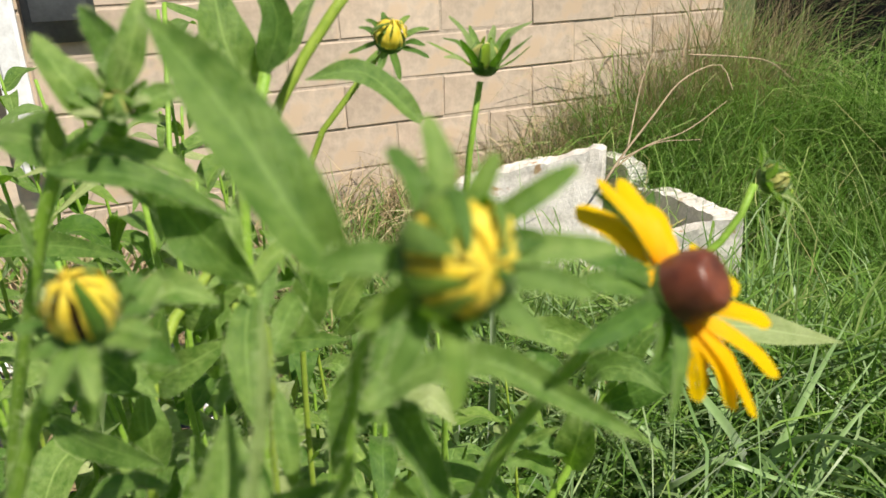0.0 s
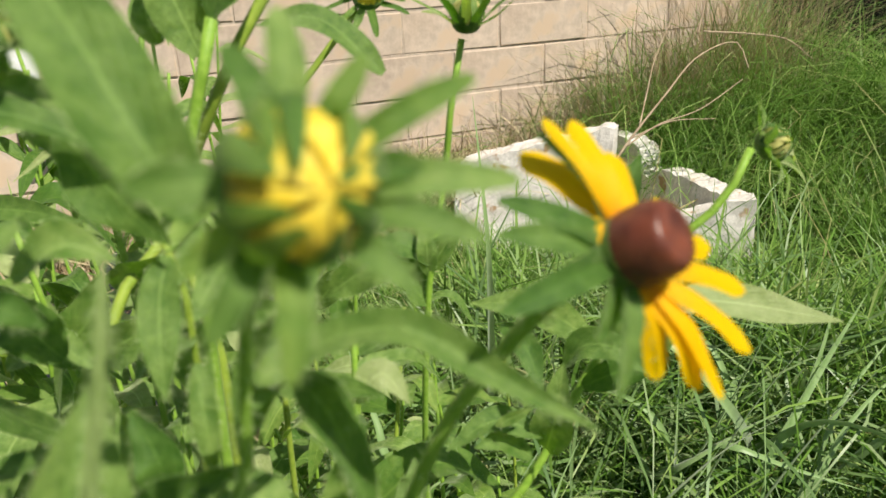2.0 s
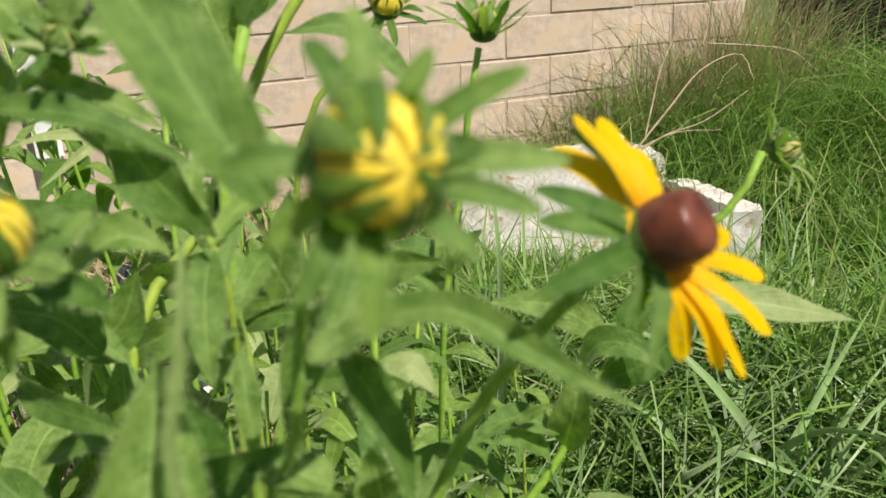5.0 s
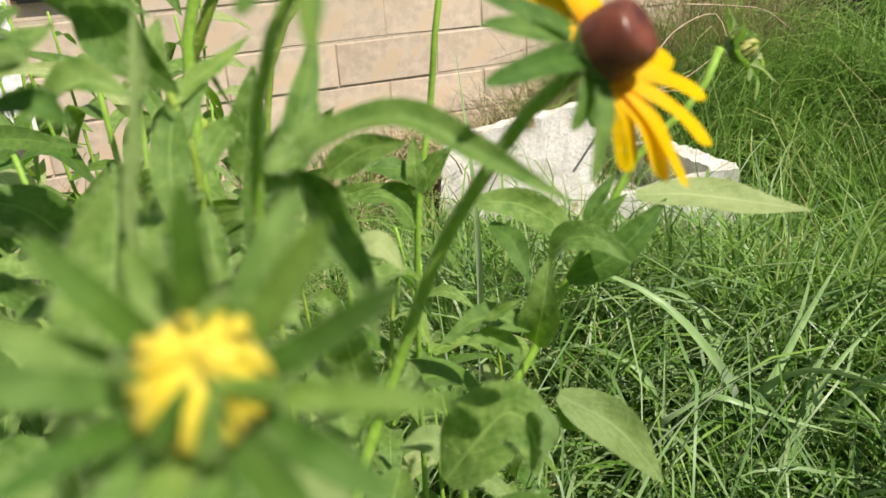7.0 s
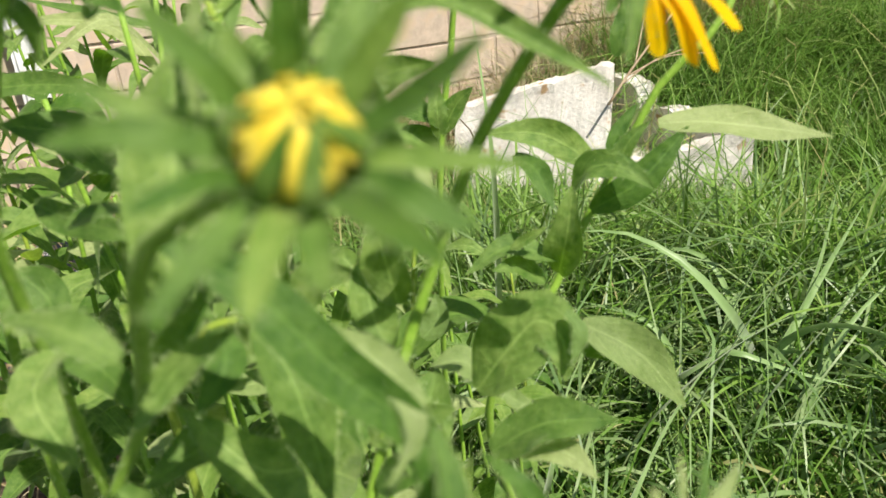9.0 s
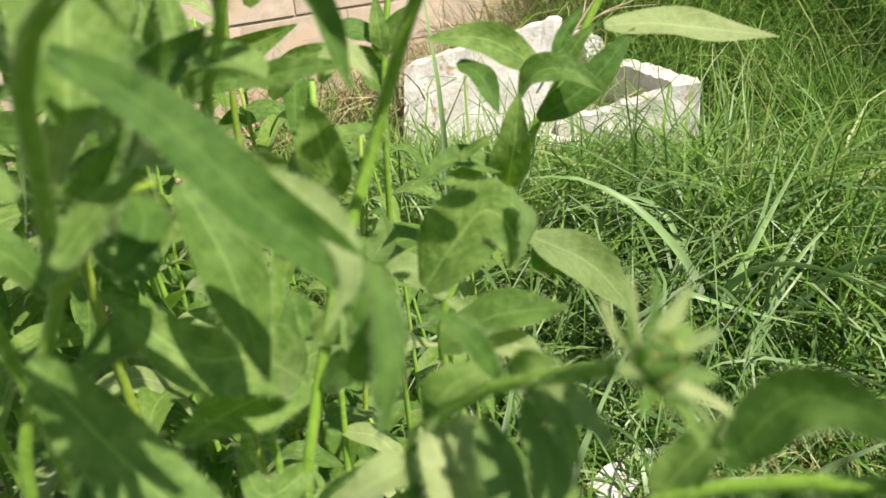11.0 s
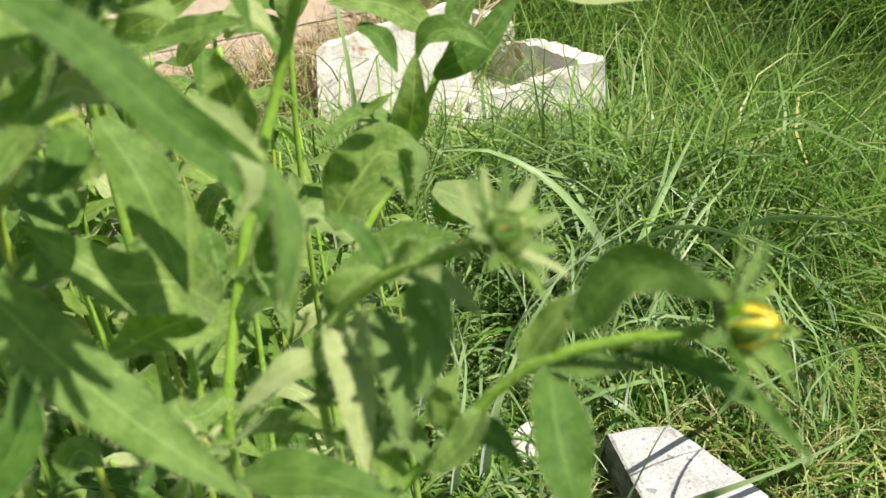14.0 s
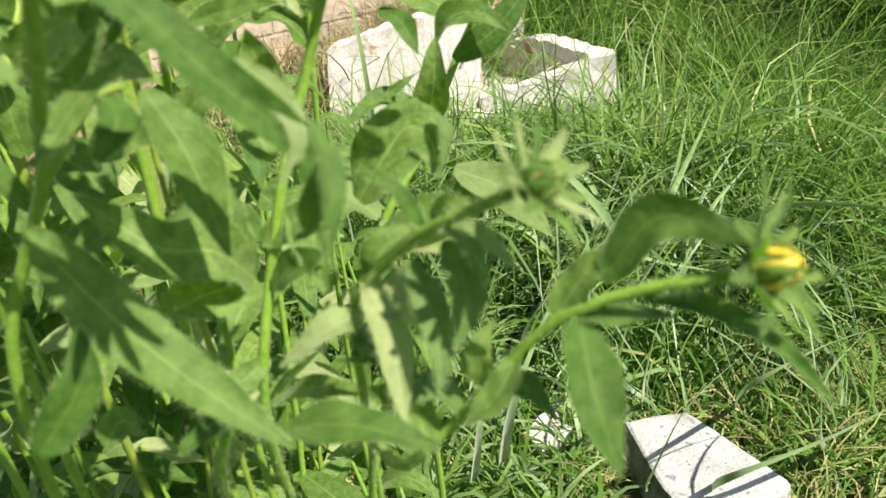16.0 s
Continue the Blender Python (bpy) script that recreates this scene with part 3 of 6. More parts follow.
def concrete_block():
    thing = empty("concrete_block", (0.30, 1.55, 0), "broken hollow white concrete block lying in the grass", "concrete block")

    def wall_piece(name, p0, p1, thick, profile, seed, foot=-0.03, lean=0.0):
        """An upright slab from p0 to p1; its top follows the profile, pairs of share along and height. Its thickness lies to the left of its run."""
        a, b = Vector((*p0, 0)), Vector((*p1, 0))
        run = b - a
        back = Vector((-run.y, run.x, 0)).normalized() * thick
        n, m, d = max(8, int(run.length / 0.009)), 14, 4
        bm = bmesh.new()
        grid = {}
        for i in range(n + 1):
            s = i / n
            top = profile[-1][1]
            for (s0, z0), (s1, z1) in zip(profile, profile[1:]):
                if s0 <= s <= s1:
                    top = z0 + (z1 - z0) * (s - s0) / max(1e-6, s1 - s0)
                    break
            top += 0.007 * noise.noise(Vector((s * run.length * 34, seed, 0))) + 0.0015 * noise.noise(Vector((s * run.length * 90, seed, 5)))
            for j in range(m + 1):
                for k in range(d + 1):
                    if i in (0, n) or j in (0, m) or k in (0, d):
                        z = foot + (top - foot) * j / m
                        p = a + run * s + back * (k / d) + back.normalized() * (lean * max(0, z)) + Vector((0, 0, z))
                        q = p * 26 + Vector((seed * 3.1, 0, 0))
                        rough = 0.0045 * noise.noise(q) + 0.002 * noise.noise(q * 4)
                        edge = (j == m) + (k in (0, d)) + (i in (0, n))
                        inward = (a + run * 0.5 + back * 0.5 - p)
                        inward = Vector((inward.x, inward.y, -0.02)).normalized() * (0.003 * (edge > 1))
                        grid[i, j, k] = bm.verts.new(p + back.normalized() * rough + Vector((0, 0, rough * 0.8)) + inward)
        for i in range(n):
            for j in range(m):
                for k, flip in ((0, False), (d, True)):
                    f = [grid[i, j, k], grid[i + 1, j, k], grid[i + 1, j + 1, k], grid[i, j + 1, k]]
                    bm.faces.new(f[::-1] if flip else f)
            for k in range(d):
                bm.faces.new((grid[i, m, k], grid[i + 1, m, k], grid[i + 1, m, k + 1], grid[i, m, k + 1]))
        for j in range(m):
            for k in range(d):
                bm.faces.new((grid[0, j, k], grid[0, j + 1, k], grid[0, j + 1, k + 1], grid[0, j, k + 1]))
                bm.faces.new((grid[n, j, k], grid[n, j, k + 1], grid[n, j + 1, k + 1], grid[n, j + 1, k]))
        part(name, bm, CONCRETE, thing, smooth=False)

    left, crack, corner, back = BLOCK_PLAN
    wall_piece("front_wall", left, crack, 0.055, [(0, 0.195), (0.18, 0.210), (0.27, 0.222), (0.52, 0.243), (0.72, 0.256), (0.86, 0.274), (0.95, 0.282), (1.0, 0.276)], 1, lean=0.36)
    wall_piece("broken_wall", (0.289, 1.450), corner, 0.040, [(0, 0.098), (0.22, 0.112), (0.5, 0.131), (0.68, 0.146), (0.84, 0.163), (1.0, 0.168)], 2, lean=0.12)
    wall_piece("side_wall", (0.556, 1.446), back, 0.052, [(0, 0.170), (0.36, 0.172), (0.46, 0.168), (0.55, 0.136), (0.60, 0.138), (0.645, 0.198), (0.80, 0.204), (1.0, 0.196)], 3)
    wall_piece("back_wall", (0.380, 1.885), (0.02, 1.78), 0.045, [(0, 0.19), (0.5, 0.20), (1.0, 0.17)], 4)
    bm = bmesh.new()
    rough_box(bm, Matrix.Translation((0.335, 1.655, 0.028)) @ Matrix.Rotation(radians(19), 4, "Z"), (0.27, 0.40, 0.09), 8, 0.012, 20.0, 6)
    bmesh.ops.recalc_face_normals(bm, faces=bm.faces)
    part("inner_floor", bm, CONCRETE, thing, smooth=False)


concrete_block()


def stone():
    """A flat-topped, broken stone: its outline drawn out into a slab with rough sides."""
    outline = [Vector((x, y, 0)) for x, y in ((0.241, 0.528), (0.271, 0.530), (0.304, 0.527), (0.328, 0.475), (0.350, 0.421), (0.311, 0.392), (0.270, 0.371), (0.249, 0.408), (0.240, 0.437))]
    middle = sum(outline, Vector()) / len(outline)
    ring = []
    for a, b in zip(outline, outline[1:] + outline[:1]):
        ring += [a.lerp(b, f / 5) for f in range(5)]
    bm = bmesh.new()
    levels = [(1.10, -0.012), (1.09, 0.008), (1.06, 0.026), (1.02, 0.040), (0.99, 0.0455), (0.93, 0.047), (0.75, 0.0475), (0.5, 0.047), (0.25, 0.0475)]
    loops = []
    for k, (wide, z) in enumerate(levels):
        loop = []
        for p in ring:
            q = middle + (p - middle) * wide + Vector((0, 0, z))
            rough = 0.0055 if k < 4 else 0.0016
            loop.append(bm.verts.new(q + Vector((noise.noise(q * 60), noise.noise(q * 60 + Vector((5, 0, 0))), 0.6 * noise.noise(q * 75 + Vector((0, 5, 0))))) * rough))
        loops.append(loop)
    n = len(ring)
    for p, q in zip(loops, loops[1:]):
        for k in range(n):
            bm.faces.new((p[k], p[(k + 1) % n], q[(k + 1) % n], q[k]))
    bm.faces.new(loops[-1])
    bmesh.ops.recalc_face_normals(bm, faces=bm.faces)
    bm.normal_update()
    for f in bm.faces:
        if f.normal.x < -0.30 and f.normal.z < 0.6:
            f.material_index = 1            # left-facing sides: their shade is put into the colour
    ob = part("stone", bm, [ROCK, SHADED_STONE], smooth=False)
    return tagged(ob, "rough white stone with grey specks on the ground", "stone")


stone()


def chip(place, size, turn, seed):
    bm = bmesh.new()
    m = Matrix.Translation(place) @ Matrix.Rotation(radians(turn), 4, "Z") @ Matrix.Rotation(radians(14), 4, "X")
    rough_box(bm, m, size, 4, 0.007, 40.0, seed)
    bmesh.ops.recalc_face_normals(bm, faces=bm.faces)
    return tagged(part("stone_chip", bm, CONCRETE, smooth=False), "small pale concrete chip half hidden in the grass", "stone", "concrete chips")


chip((0.168, 0.560, 0.012), (0.045, 0.03, 0.03), 35, 21)
chip((0.205, 0.592, 0.010), (0.030, 0.026, 0.024), -20, 22)
chip((0.132, 0.600, 0.008), (0.034, 0.022, 0.022), 70, 23)


def dry_stick():
    bm = bmesh.new()
    tube(bm, [(0.120, 0.774, 0.052), (0.150, 0.780, 0.058), (0.185, 0.786, 0.055), (0.225, 0.797, 0.050)], 0.0030, 0.0018, 14, 6)
    return tagged(part("dry_stick", bm, TWIG), "short dry brown stick lying on the grass", "stick")


dry_stick()


# ---- grass ----
def block_front_y(x):
    """Where the near face of the concrete block stands."""
    return 1.450 + (0.285 - x) * (0.353 if x < 0.285 else 0.182)


def grass_height(x, y):
    """Height of the lawn: short by the path, long against the wall."""
    to_wall = (Vector((x, y, 0)) - WALL_O).dot(WALL_N)
    along = (Vector((x, y, 0)) - WALL_O).dot(WALL_D)
    h = (0.045 if y < 0.55 else 0.045 + 0.03 * min(1, (y - 0.55) / 0.2)) + 0.035 * noise.noise(Vector((x * 2.5, y * 2.5, 7)))
    if y > 0.7:
        h += 0.05 * min(1, (y - 0.7) / 0.6)
    if to_wall < 1.0:
        h += 0.27 * (1 - max(0, to_wall)) ** 2 * min(1, max(0, (along - 0.05) / 0.75)) + 0.02
    # kept low along the near side of the block
    if -0.15 < x < 0.75 and 0.95 < y < 1.62:
        near = max(0.0, block_front_y(x) - y, x - 0.60)
        h = min(h, 0.050 + 0.15 * near)
    if along > 0.9:
        h = min(h, 0.13) + 0.24 * max(0.0, 1 - abs(along - 0.93) / 0.22)
    return h


def in_block(x, y):
    return -0.06 < x < 0.575 and y > block_front_y(x) - 0.004 and y < 1.93 and (y - 1.40) < (0.575 - x) * 3.0 + 0.02


def lawn(name, count, place, mat, label, category, thick=(0.0012, 0.0026), scale=1.0, seed=3, lean=1.15):
    rnd = np.random.default_rng(seed)
    segs = 6
    prof = np.array([0.8, 1.0, 0.95, 0.8, 0.6, 0.35, 0.0])
    spots = []
    while len(spots) < count:
        got = place(rnd)
        if got is not None:
            spots.append((got[0], got[1], grass_height(*got)))
    spots = np.array(spots)
    y = spots[:, 1]
    h = spots[:, 2] * scale * rnd.uniform(0.55, 1.5, count)
    heading = rnd.uniform(0, 6.2832, count)
    drift = rnd.normal(0, 0.22, count)
    bend = rnd.uniform(0.1, 1.0, count) ** 1.1 * lean * (1.0 - 0.30 * np.clip((y - 0.9) / 0.6, 0, 1))
    width = rnd.uniform(thick[0], thick[1], count)
    pos = np.stack([spots[:, 0], y, np.full(count, -0.004)], axis=1)
    ang = rnd.uniform(0.0, 0.35, count)
    step = h * (1.25 + 0.9 * bend) / segs
    twist = rnd.uniform(-0.9, 0.9, count)
    verts = np.zeros((count, 2 * segs + 1, 3), dtype=np.float32)
    for k in range(segs + 1):
        turn = twist * k / segs
        side = np.stack([-np.sin(heading) * np.cos(turn), np.cos(heading) * np.cos(turn), np.sin(turn)], axis=1) * width[:, None]
        if k < segs:
            verts[:, 2 * k] = pos - side * prof[k]
            verts[:, 2 * k + 1] = pos + side * prof[k]
        else:
            verts[:, 2 * k] = pos
        ang = np.minimum(ang + bend * 0.42 * (0.6 + 0.16 * k), 2.6)
        heading = heading + drift
        pos = pos + step[:, None] * np.stack([np.cos(heading) * np.sin(ang), np.sin(heading) * np.sin(ang), np.cos(ang)], axis=1)
        pos[:, 2] = np.maximum(pos[:, 2], 0.004)
    quads = np.array([[2 * k, 2 * k + 1, 2 * k + 3, 2 * k + 2] for k in range(segs - 1)], dtype=np.int32)
    base = (np.arange(count, dtype=np.int32) * (2 * segs + 1))[:, None, None]
    q = (quads[None] + base).reshape(-1, 4)
    tri = (np.array([[2 * segs - 2, 2 * segs - 1, 2 * segs]], dtype=np.int32)[None] + base).reshape(-1, 3)
    me = bpy.data.meshes.new(name)
    me.vertices.add(count * (2 * segs + 1))
    me.vertices.foreach_set("co", verts.reshape(-1))
    me.loops.add(q.size + tri.size)
    me.loops.foreach_set("vertex_index", np.concatenate([q.reshape(-1), tri.reshape(-1)]))
    me.polygons.add(len(q) + len(tri))
    starts = np.concatenate([np.arange(len(q)) * 4, q.size + np.arange(len(tri)) * 3]).astype(np.int32)
    me.polygons.foreach_set("loop_start", starts)
    me.polygons.foreach_set("use_smooth", np.ones(len(starts), dtype=bool))
    me.update(calc_edges=True)
    me.materials.append(mat)
    ob = new(name, me)
    return tagged(ob, label, category, kind="stuff")


def lawn_place(rnd):
    y = max(0.30, 0.45 + rnd.normal(0, 0.05)) + 3.2 * rnd.random() ** 1.35
    x = rnd.uniform(-0.15 - 0.12 * y, 0.55 + 0.75 * y)
    if (Vector((x, y, 0)) - WALL_O).dot(WALL_N) < 0.01 and (Vector((x, y, 0)) - WALL_O).dot(WALL_D) < WALL_END:
        return None
    if in_block(x, y) and rnd.random() < 0.985:
        return None
    if (x - 0.292) ** 2 + (y - 0.458) ** 2 < 0.0085:
        return None
    # thin towards the bare flower bed at the house's left end and by the plants
    open_ground = max(0.0, min(1.0, (0.10 - x) / 0.35)) if y < 1.4 else max(0.0, min(1.0, (0.22 - x) / 0.35))
    if y < 0.62:
        open_ground = max(open_ground, min(1.0, (0.62 - y) / 0.2) * 0.75)
    if rnd.random() < open_ground * (0.93 if y < 1.4 else 0.78):
        return None
    return x, y


lawn("lawn_grass", 122000, lawn_place, GRASS, "long uncut green lawn grass", "grass", (0.0009, 0.0021), 0.9, 3, 2.0)


def far_lawn(rnd):
    x, y = rnd.uniform(-3.2, 4.6), rnd.uniform(-2.6, 5.2)
    if 0.3 < y < 3.7 and -0.6 < x < 0.55 + 0.75 * y:
        return None
    if -0.75 < x < 0.12 and 0.0 < y < 0.4:
        return None
    p = Vector((x, y, 0)) - WALL_O
    if p.dot(WALL_N) < 0.02 and p.dot(WALL_D) < WALL_END + 0.02:
        return None
    return x, y


lawn("outer_lawn", 30000, far_lawn, GRASS, "uncut green lawn around the flower bed", "grass", (0.003, 0.006), 0.9, 41, 1.0)


def block_front(rnd):
    x = -0.12 + 0.74 * rnd.random()
    y = block_front_y(x) - 0.015 - 0.16 * rnd.random() ** 1.4
    return x, y


lawn("tall_grass", 1500, block_front, GRASS, "tufts of green grass against the concrete block", "grass", seed=12, scale=1.15, lean=0.6)


def straw_place(rnd):
    y = 0.3 + 1.9 * rnd.random()
    x = rnd.uniform(-1.3, 0.5)
    if (Vector((x, y, 0)) - WALL_O).dot(WALL_N) < 0.01:
        return None
    return x, y


lawn("dry_straw", 5000, straw_place, STRAW, "dry straw scattered on the soil", "straw", (0.0006, 0.0016), 0.6, 5, 2.6)


def long_place(rnd):
    x, y = rnd.uniform(0.0, 0.75), rnd.uniform(0.42, 1.05)
    if (x - 0.292) ** 2 + (y - 0.462) ** 2 < 0.010 or (x > 0.35 and y < 0.58):
        return None
    return x, y


lawn("long_grass", 2600, long_place, GRASS, "long loose green grass blades", "grass", (0.0014, 0.0030), 1.6, 31, 1.1)


def pale_place(rnd):
    x, y = rnd.uniform(0.0, 0.5), rnd.uniform(0.44, 1.0)
    return None if (x - 0.292) ** 2 + (y - 0.462) ** 2 < 0.012 or (x > 0.33 and y < 0.6) else (x, y)


lawn("pale_grass", 1100, pale_place, GREY_GRASS, "long grey-green grass blades lying over one another", "grass", (0.0018, 0.0036), 1.7, 33, 1.5)


def worn_place(rnd):
    x, y = 0.10 + 0.85 * rnd.random() ** 0.8 + rnd.normal(0, 0.05), 0.55 + rnd.normal(0, 0.11)
    return None if (x - 0.292) ** 2 + (y - 0.462) ** 2 < 0.006 else (x, y)


lawn("yellow_grass", 7500, worn_place, DRYING, "worn yellow grass and straw around the stone", "grass", (0.0006, 0.0014), 0.9, 15, 2.2)


def wall_weeds(rnd):
    s = 0.95 - 1.1 * rnd.random() ** 1.5
    out = 0.01 + 0.20 * rnd.random() ** 1.4
    p = WALL_O + WALL_D * s + WALL_N * out
    return p.x, p.y


lawn("dry_grass", 4200, wall_weeds, STRAW, "thin browning grass against the wall", "grass", (0.0006, 0.0011), 0.95, 8, 0.7)


def heap_place(rnd):
    p = WALL_O + WALL_D * rnd.uniform(-1.0, 0.12) + WALL_N * (0.015 + 0.42 * rnd.random() ** 1.3)
    return p.x, p.y


lawn("straw_heap", 1300, heap_place, STRAW, "heaped dry straw and dead weeds at the foot of the wall", "straw", (0.0009, 0.0022), 1.0, 19, 1.7)


# ---- broad grass blades that stand out of the lawn ----
def broad_blade(points, width, normal=(0.2, -0.8, 0.5)):
    bm = bmesh.new()
    blade(bm, points, normal, width, lambda s: max(0.05, (1 - s ** 3) * min(1, 0.5 + 3 * s)), 0.35, 18, 4)
    ob = part("grass_blade", bm, SWORD)
    return tagged(ob, "broad grey-green grass blade rising from the lawn", "grass blade", "broad grass blades")


broad_blade([(0.3678, 0.7909, -0.0040), (0.3571, 0.7413, 0.1180), (0.4003, 0.7819, 0.2066), (0.4265, 0.8159, 0.2780)], 0.0142)
broad_blade([(0.2884, 0.7326, -0.0040), (0.3272, 0.7107, 0.1161), (0.3987, 0.7724, 0.1884), (0.4615, 0.8206, 0.2545)], 0.0134)
broad_blade([(0.2632, 0.8213, -0.0040), (0.2516, 0.6810, 0.1662), (0.3019, 0.7254, 0.2215), (0.3475, 0.7708, 0.2772)], 0.0135)
broad_blade([(0.3821, 0.8550, -0.0040), (0.2554, 0.6608, 0.2210), (0.2154, 0.6756, 0.2659), (0.1648, 0.7025, 0.2892), (0.1143, 0.7169, 0.2884)], 0.0156)
broad_blade([(0.2333, 0.8416, -0.0040), (0.2257, 0.6649, 0.1494), (0.3080, 0.7073, 0.1653), (0.3729, 0.7339, 0.1713)], 0.0137)
broad_blade([(0.2258, 0.7277, -0.0040), (0.2123, 0.5998, 0.1515), (0.2852, 0.6694, 0.2048), (0.3699, 0.7232, 0.2707)], 0.0110)
broad_blade([(0.2560, 0.7905, -0.0040), (0.2133, 0.6604, 0.1895), (0.2243, 0.7057, 0.2416)], 0.0064)
broad_blade([(0.2971, 0.8349, -0.0040), (0.2672, 0.6730, 0.1648), (0.3289, 0.6648, 0.1419), (0.4021, 0.6566, 0.1183)], 0.0110)
broad_blade([(0.2958, 0.7214, -0.0040), (0.2716, 0.6119, 0.1255), (0.3539, 0.6776, 0.1691), (0.4588, 0.7532, 0.2087)], 0.0117)
broad_blade([(-0.0521, 0.6928, -0.0040), (-0.0392, 0.4429, 0.3091), (-0.0493, 0.4675, 0.3406), (-0.0661, 0.4851, 0.3816)], 0.0164)
broad_blade([(0.0420, 0.8986, -0.0040), (0.0315, 0.5792, 0.4255), (0.0277, 0.5982, 0.4737), (0.0231, 0.6187, 0.5260)], 0.0097)
broad_blade([(0.3078, 0.4726, -0.0040), (0.2232, 0.2934, 0.2040), (0.2898, 0.3063, 0.2054), (0.3724, 0.3288, 0.2079)], 0.0089)
broad_blade([(0.2500, 0.4873, -0.0040), (0.1709, 0.3052, 0.2104), (0.2163, 0.3551, 0.2103), (0.2876, 0.4018, 0.2119)], 0.0083)
broad_blade([(0.1137, 0.5378, -0.0040), (0.1106, 0.4236, 0.1996), (0.1579, 0.4948, 0.2184), (0.2155, 0.5493, 0.2517)], 0.0129)
broad_blade([(0.0830, 0.5298, -0.0040), (0.0696, 0.3638, 0.2255), (0.0836, 0.4079, 0.2477), (0.0835, 0.4659, 0.2704)], 0.0110)
broad_blade([(0.1746, 0.7156, -0.0040), (0.1654, 0.5621, 0.1751), (0.2428, 0.6109, 0.2039), (0.3108, 0.6349, 0.2264)], 0.0138)
broad_blade([(0.0614, 0.6220, -0.0040), (0.0637, 0.4872, 0.1872), (0.0837, 0.5448, 0.2138), (0.1086, 0.5801, 0.2417)], 0.0097)
broad_blade([(-0.0095, 0.9974, -0.0040), (0.0006, 0.5979, 0.2782), (-0.0064, 0.6257, 0.3279), (-0.0297, 0.6517, 0.3697)], 0.0113)
broad_blade([(0.3827, 0.5735, -0.0040), (0.2788, 0.3688, 0.2118), (0.3519, 0.3925, 0.2138), (0.4213, 0.4033, 0.2119)], 0.0078)
broad_blade([(0.4368, 0.4872, -0.0040), (0.3197, 0.3531, 0.1734), (0.3505, 0.3957, 0.1765), (0.4103, 0.4348, 0.1820)], 0.0076)
broad_blade([(0.2881, 0.5987, -0.0040), (0.2303, 0.4582, 0.1718), (0.2655, 0.5084, 0.1905), (0.3222, 0.5636, 0.2035)], 0.0095)


def dry_twigs():
    thing = empty("dead_branch", (0.36, 1.35, 0), "bare dry branching twig leaning on the concrete block", "branch")

    def twig(points, r):
        bm = bmesh.new()
        tube(bm, points, r, r * 0.4, 20, 6)
        part("twig", bm, TWIG, thing)
    twig([(0.2990, 1.4769, 0.2211), (0.3379, 1.4979, 0.2699), (0.4043, 1.5295, 0.3428), (0.4766, 1.5796, 0.4077), (0.5643, 1.6223, 0.4265), (0.5744, 1.5733, 0.3843)], 0.0026)
    twig([(0.3545, 1.5063, 0.2893), (0.3722, 1.5329, 0.3538), (0.3897, 1.5575, 0.4132), (0.4406, 1.5989, 0.5116)], 0.0017)
    twig([(0.3267, 1.4916, 0.2552), (0.3923, 1.5090, 0.2932), (0.4683, 1.5206, 0.3158), (0.5630, 1.5648, 0.3644)], 0.0017)
    twig([(0.3379, 1.4979, 0.2699), (0.4140, 1.5115, 0.2975), (0.5003, 1.5151, 0.2998)], 0.0018)
    twig([(0.5019, 1.6790, 0.4382), (0.5144, 1.6965, 0.4805), (0.5212, 1.7139, 0.5229)], 0.0020)
    twig([(0.5135, 1.6814, 0.4432), (0.6168, 1.6812, 0.4346), (0.6855, 1.6783, 0.4218), (0.7273, 1.6436, 0.3860)], 0.0020)


dry_twigs()

# ---- the flower bed ----
def plant(name, place, label):
    return empty(name, place, label, "plant", "coneflower plants")



open_flower = plant("coneflower_plant", (-0.0300, 0.2200, 0.0), "black-eyed yellow coneflower on a hairy green stem")
stem(open_flower, [(0.0337, 0.1254, 0.5927), (0.0270, 0.1281, 0.5863), (0.0191, 0.1337, 0.5736), (0.0099, 0.1398, 0.5567), (-0.0015, 0.1451, 0.5265), (-0.0098, 0.1406, 0.5063), (-0.0163, 0.1387, 0.4854), (-0.0272, 0.1335, 0.4402), (-0.0300, 0.1900, 0.3000), (-0.0300, 0.2200, 0.0000)], 0.0013, 0.0021)
leaf(open_flower, [(-0.0221, 0.1311, 0.4800), (-0.0285, 0.1177, 0.4960), (-0.0368, 0.1105, 0.5014), (-0.0529, 0.1147, 0.5151)], 0.0157, (0.75, -0.50, 0.42), 0.30)
leaf(open_flower, [(-0.0215, 0.1306, 0.4794), (-0.0323, 0.1179, 0.4845), (-0.0426, 0.1037, 0.4870)], 0.0151, (0.62, -0.28, 0.73), 0.30)
leaf(open_flower, [(-0.0513, 0.0834, 0.5214), (-0.0438, 0.0809, 0.5081), (-0.0319, 0.0765, 0.4929), (-0.0123, 0.0657, 0.4785)], 0.0130, (0.45, -0.61, 0.66), 0.25)
leaf(open_flower, [(-0.0549, 0.0654, 0.4866), (-0.0456, 0.0703, 0.4985), (-0.0461, 0.0765, 0.5057)], 0.0084, (0.29, -0.88, 0.37), 0.25)
leaf(open_flower, [(-0.0718, 0.1317, 0.4342), (-0.0663, 0.1342, 0.4405), (-0.0602, 0.1309, 0.4361)], 0.0091, (-0.15, -0.81, 0.57), 0.25)
leaf(open_flower, [(-0.0323, 0.1114, 0.5364), (-0.0257, 0.1039, 0.5245), (-0.0211, 0.0976, 0.5035)], 0.0120, (0.50, -0.72, 0.47), 0.30)
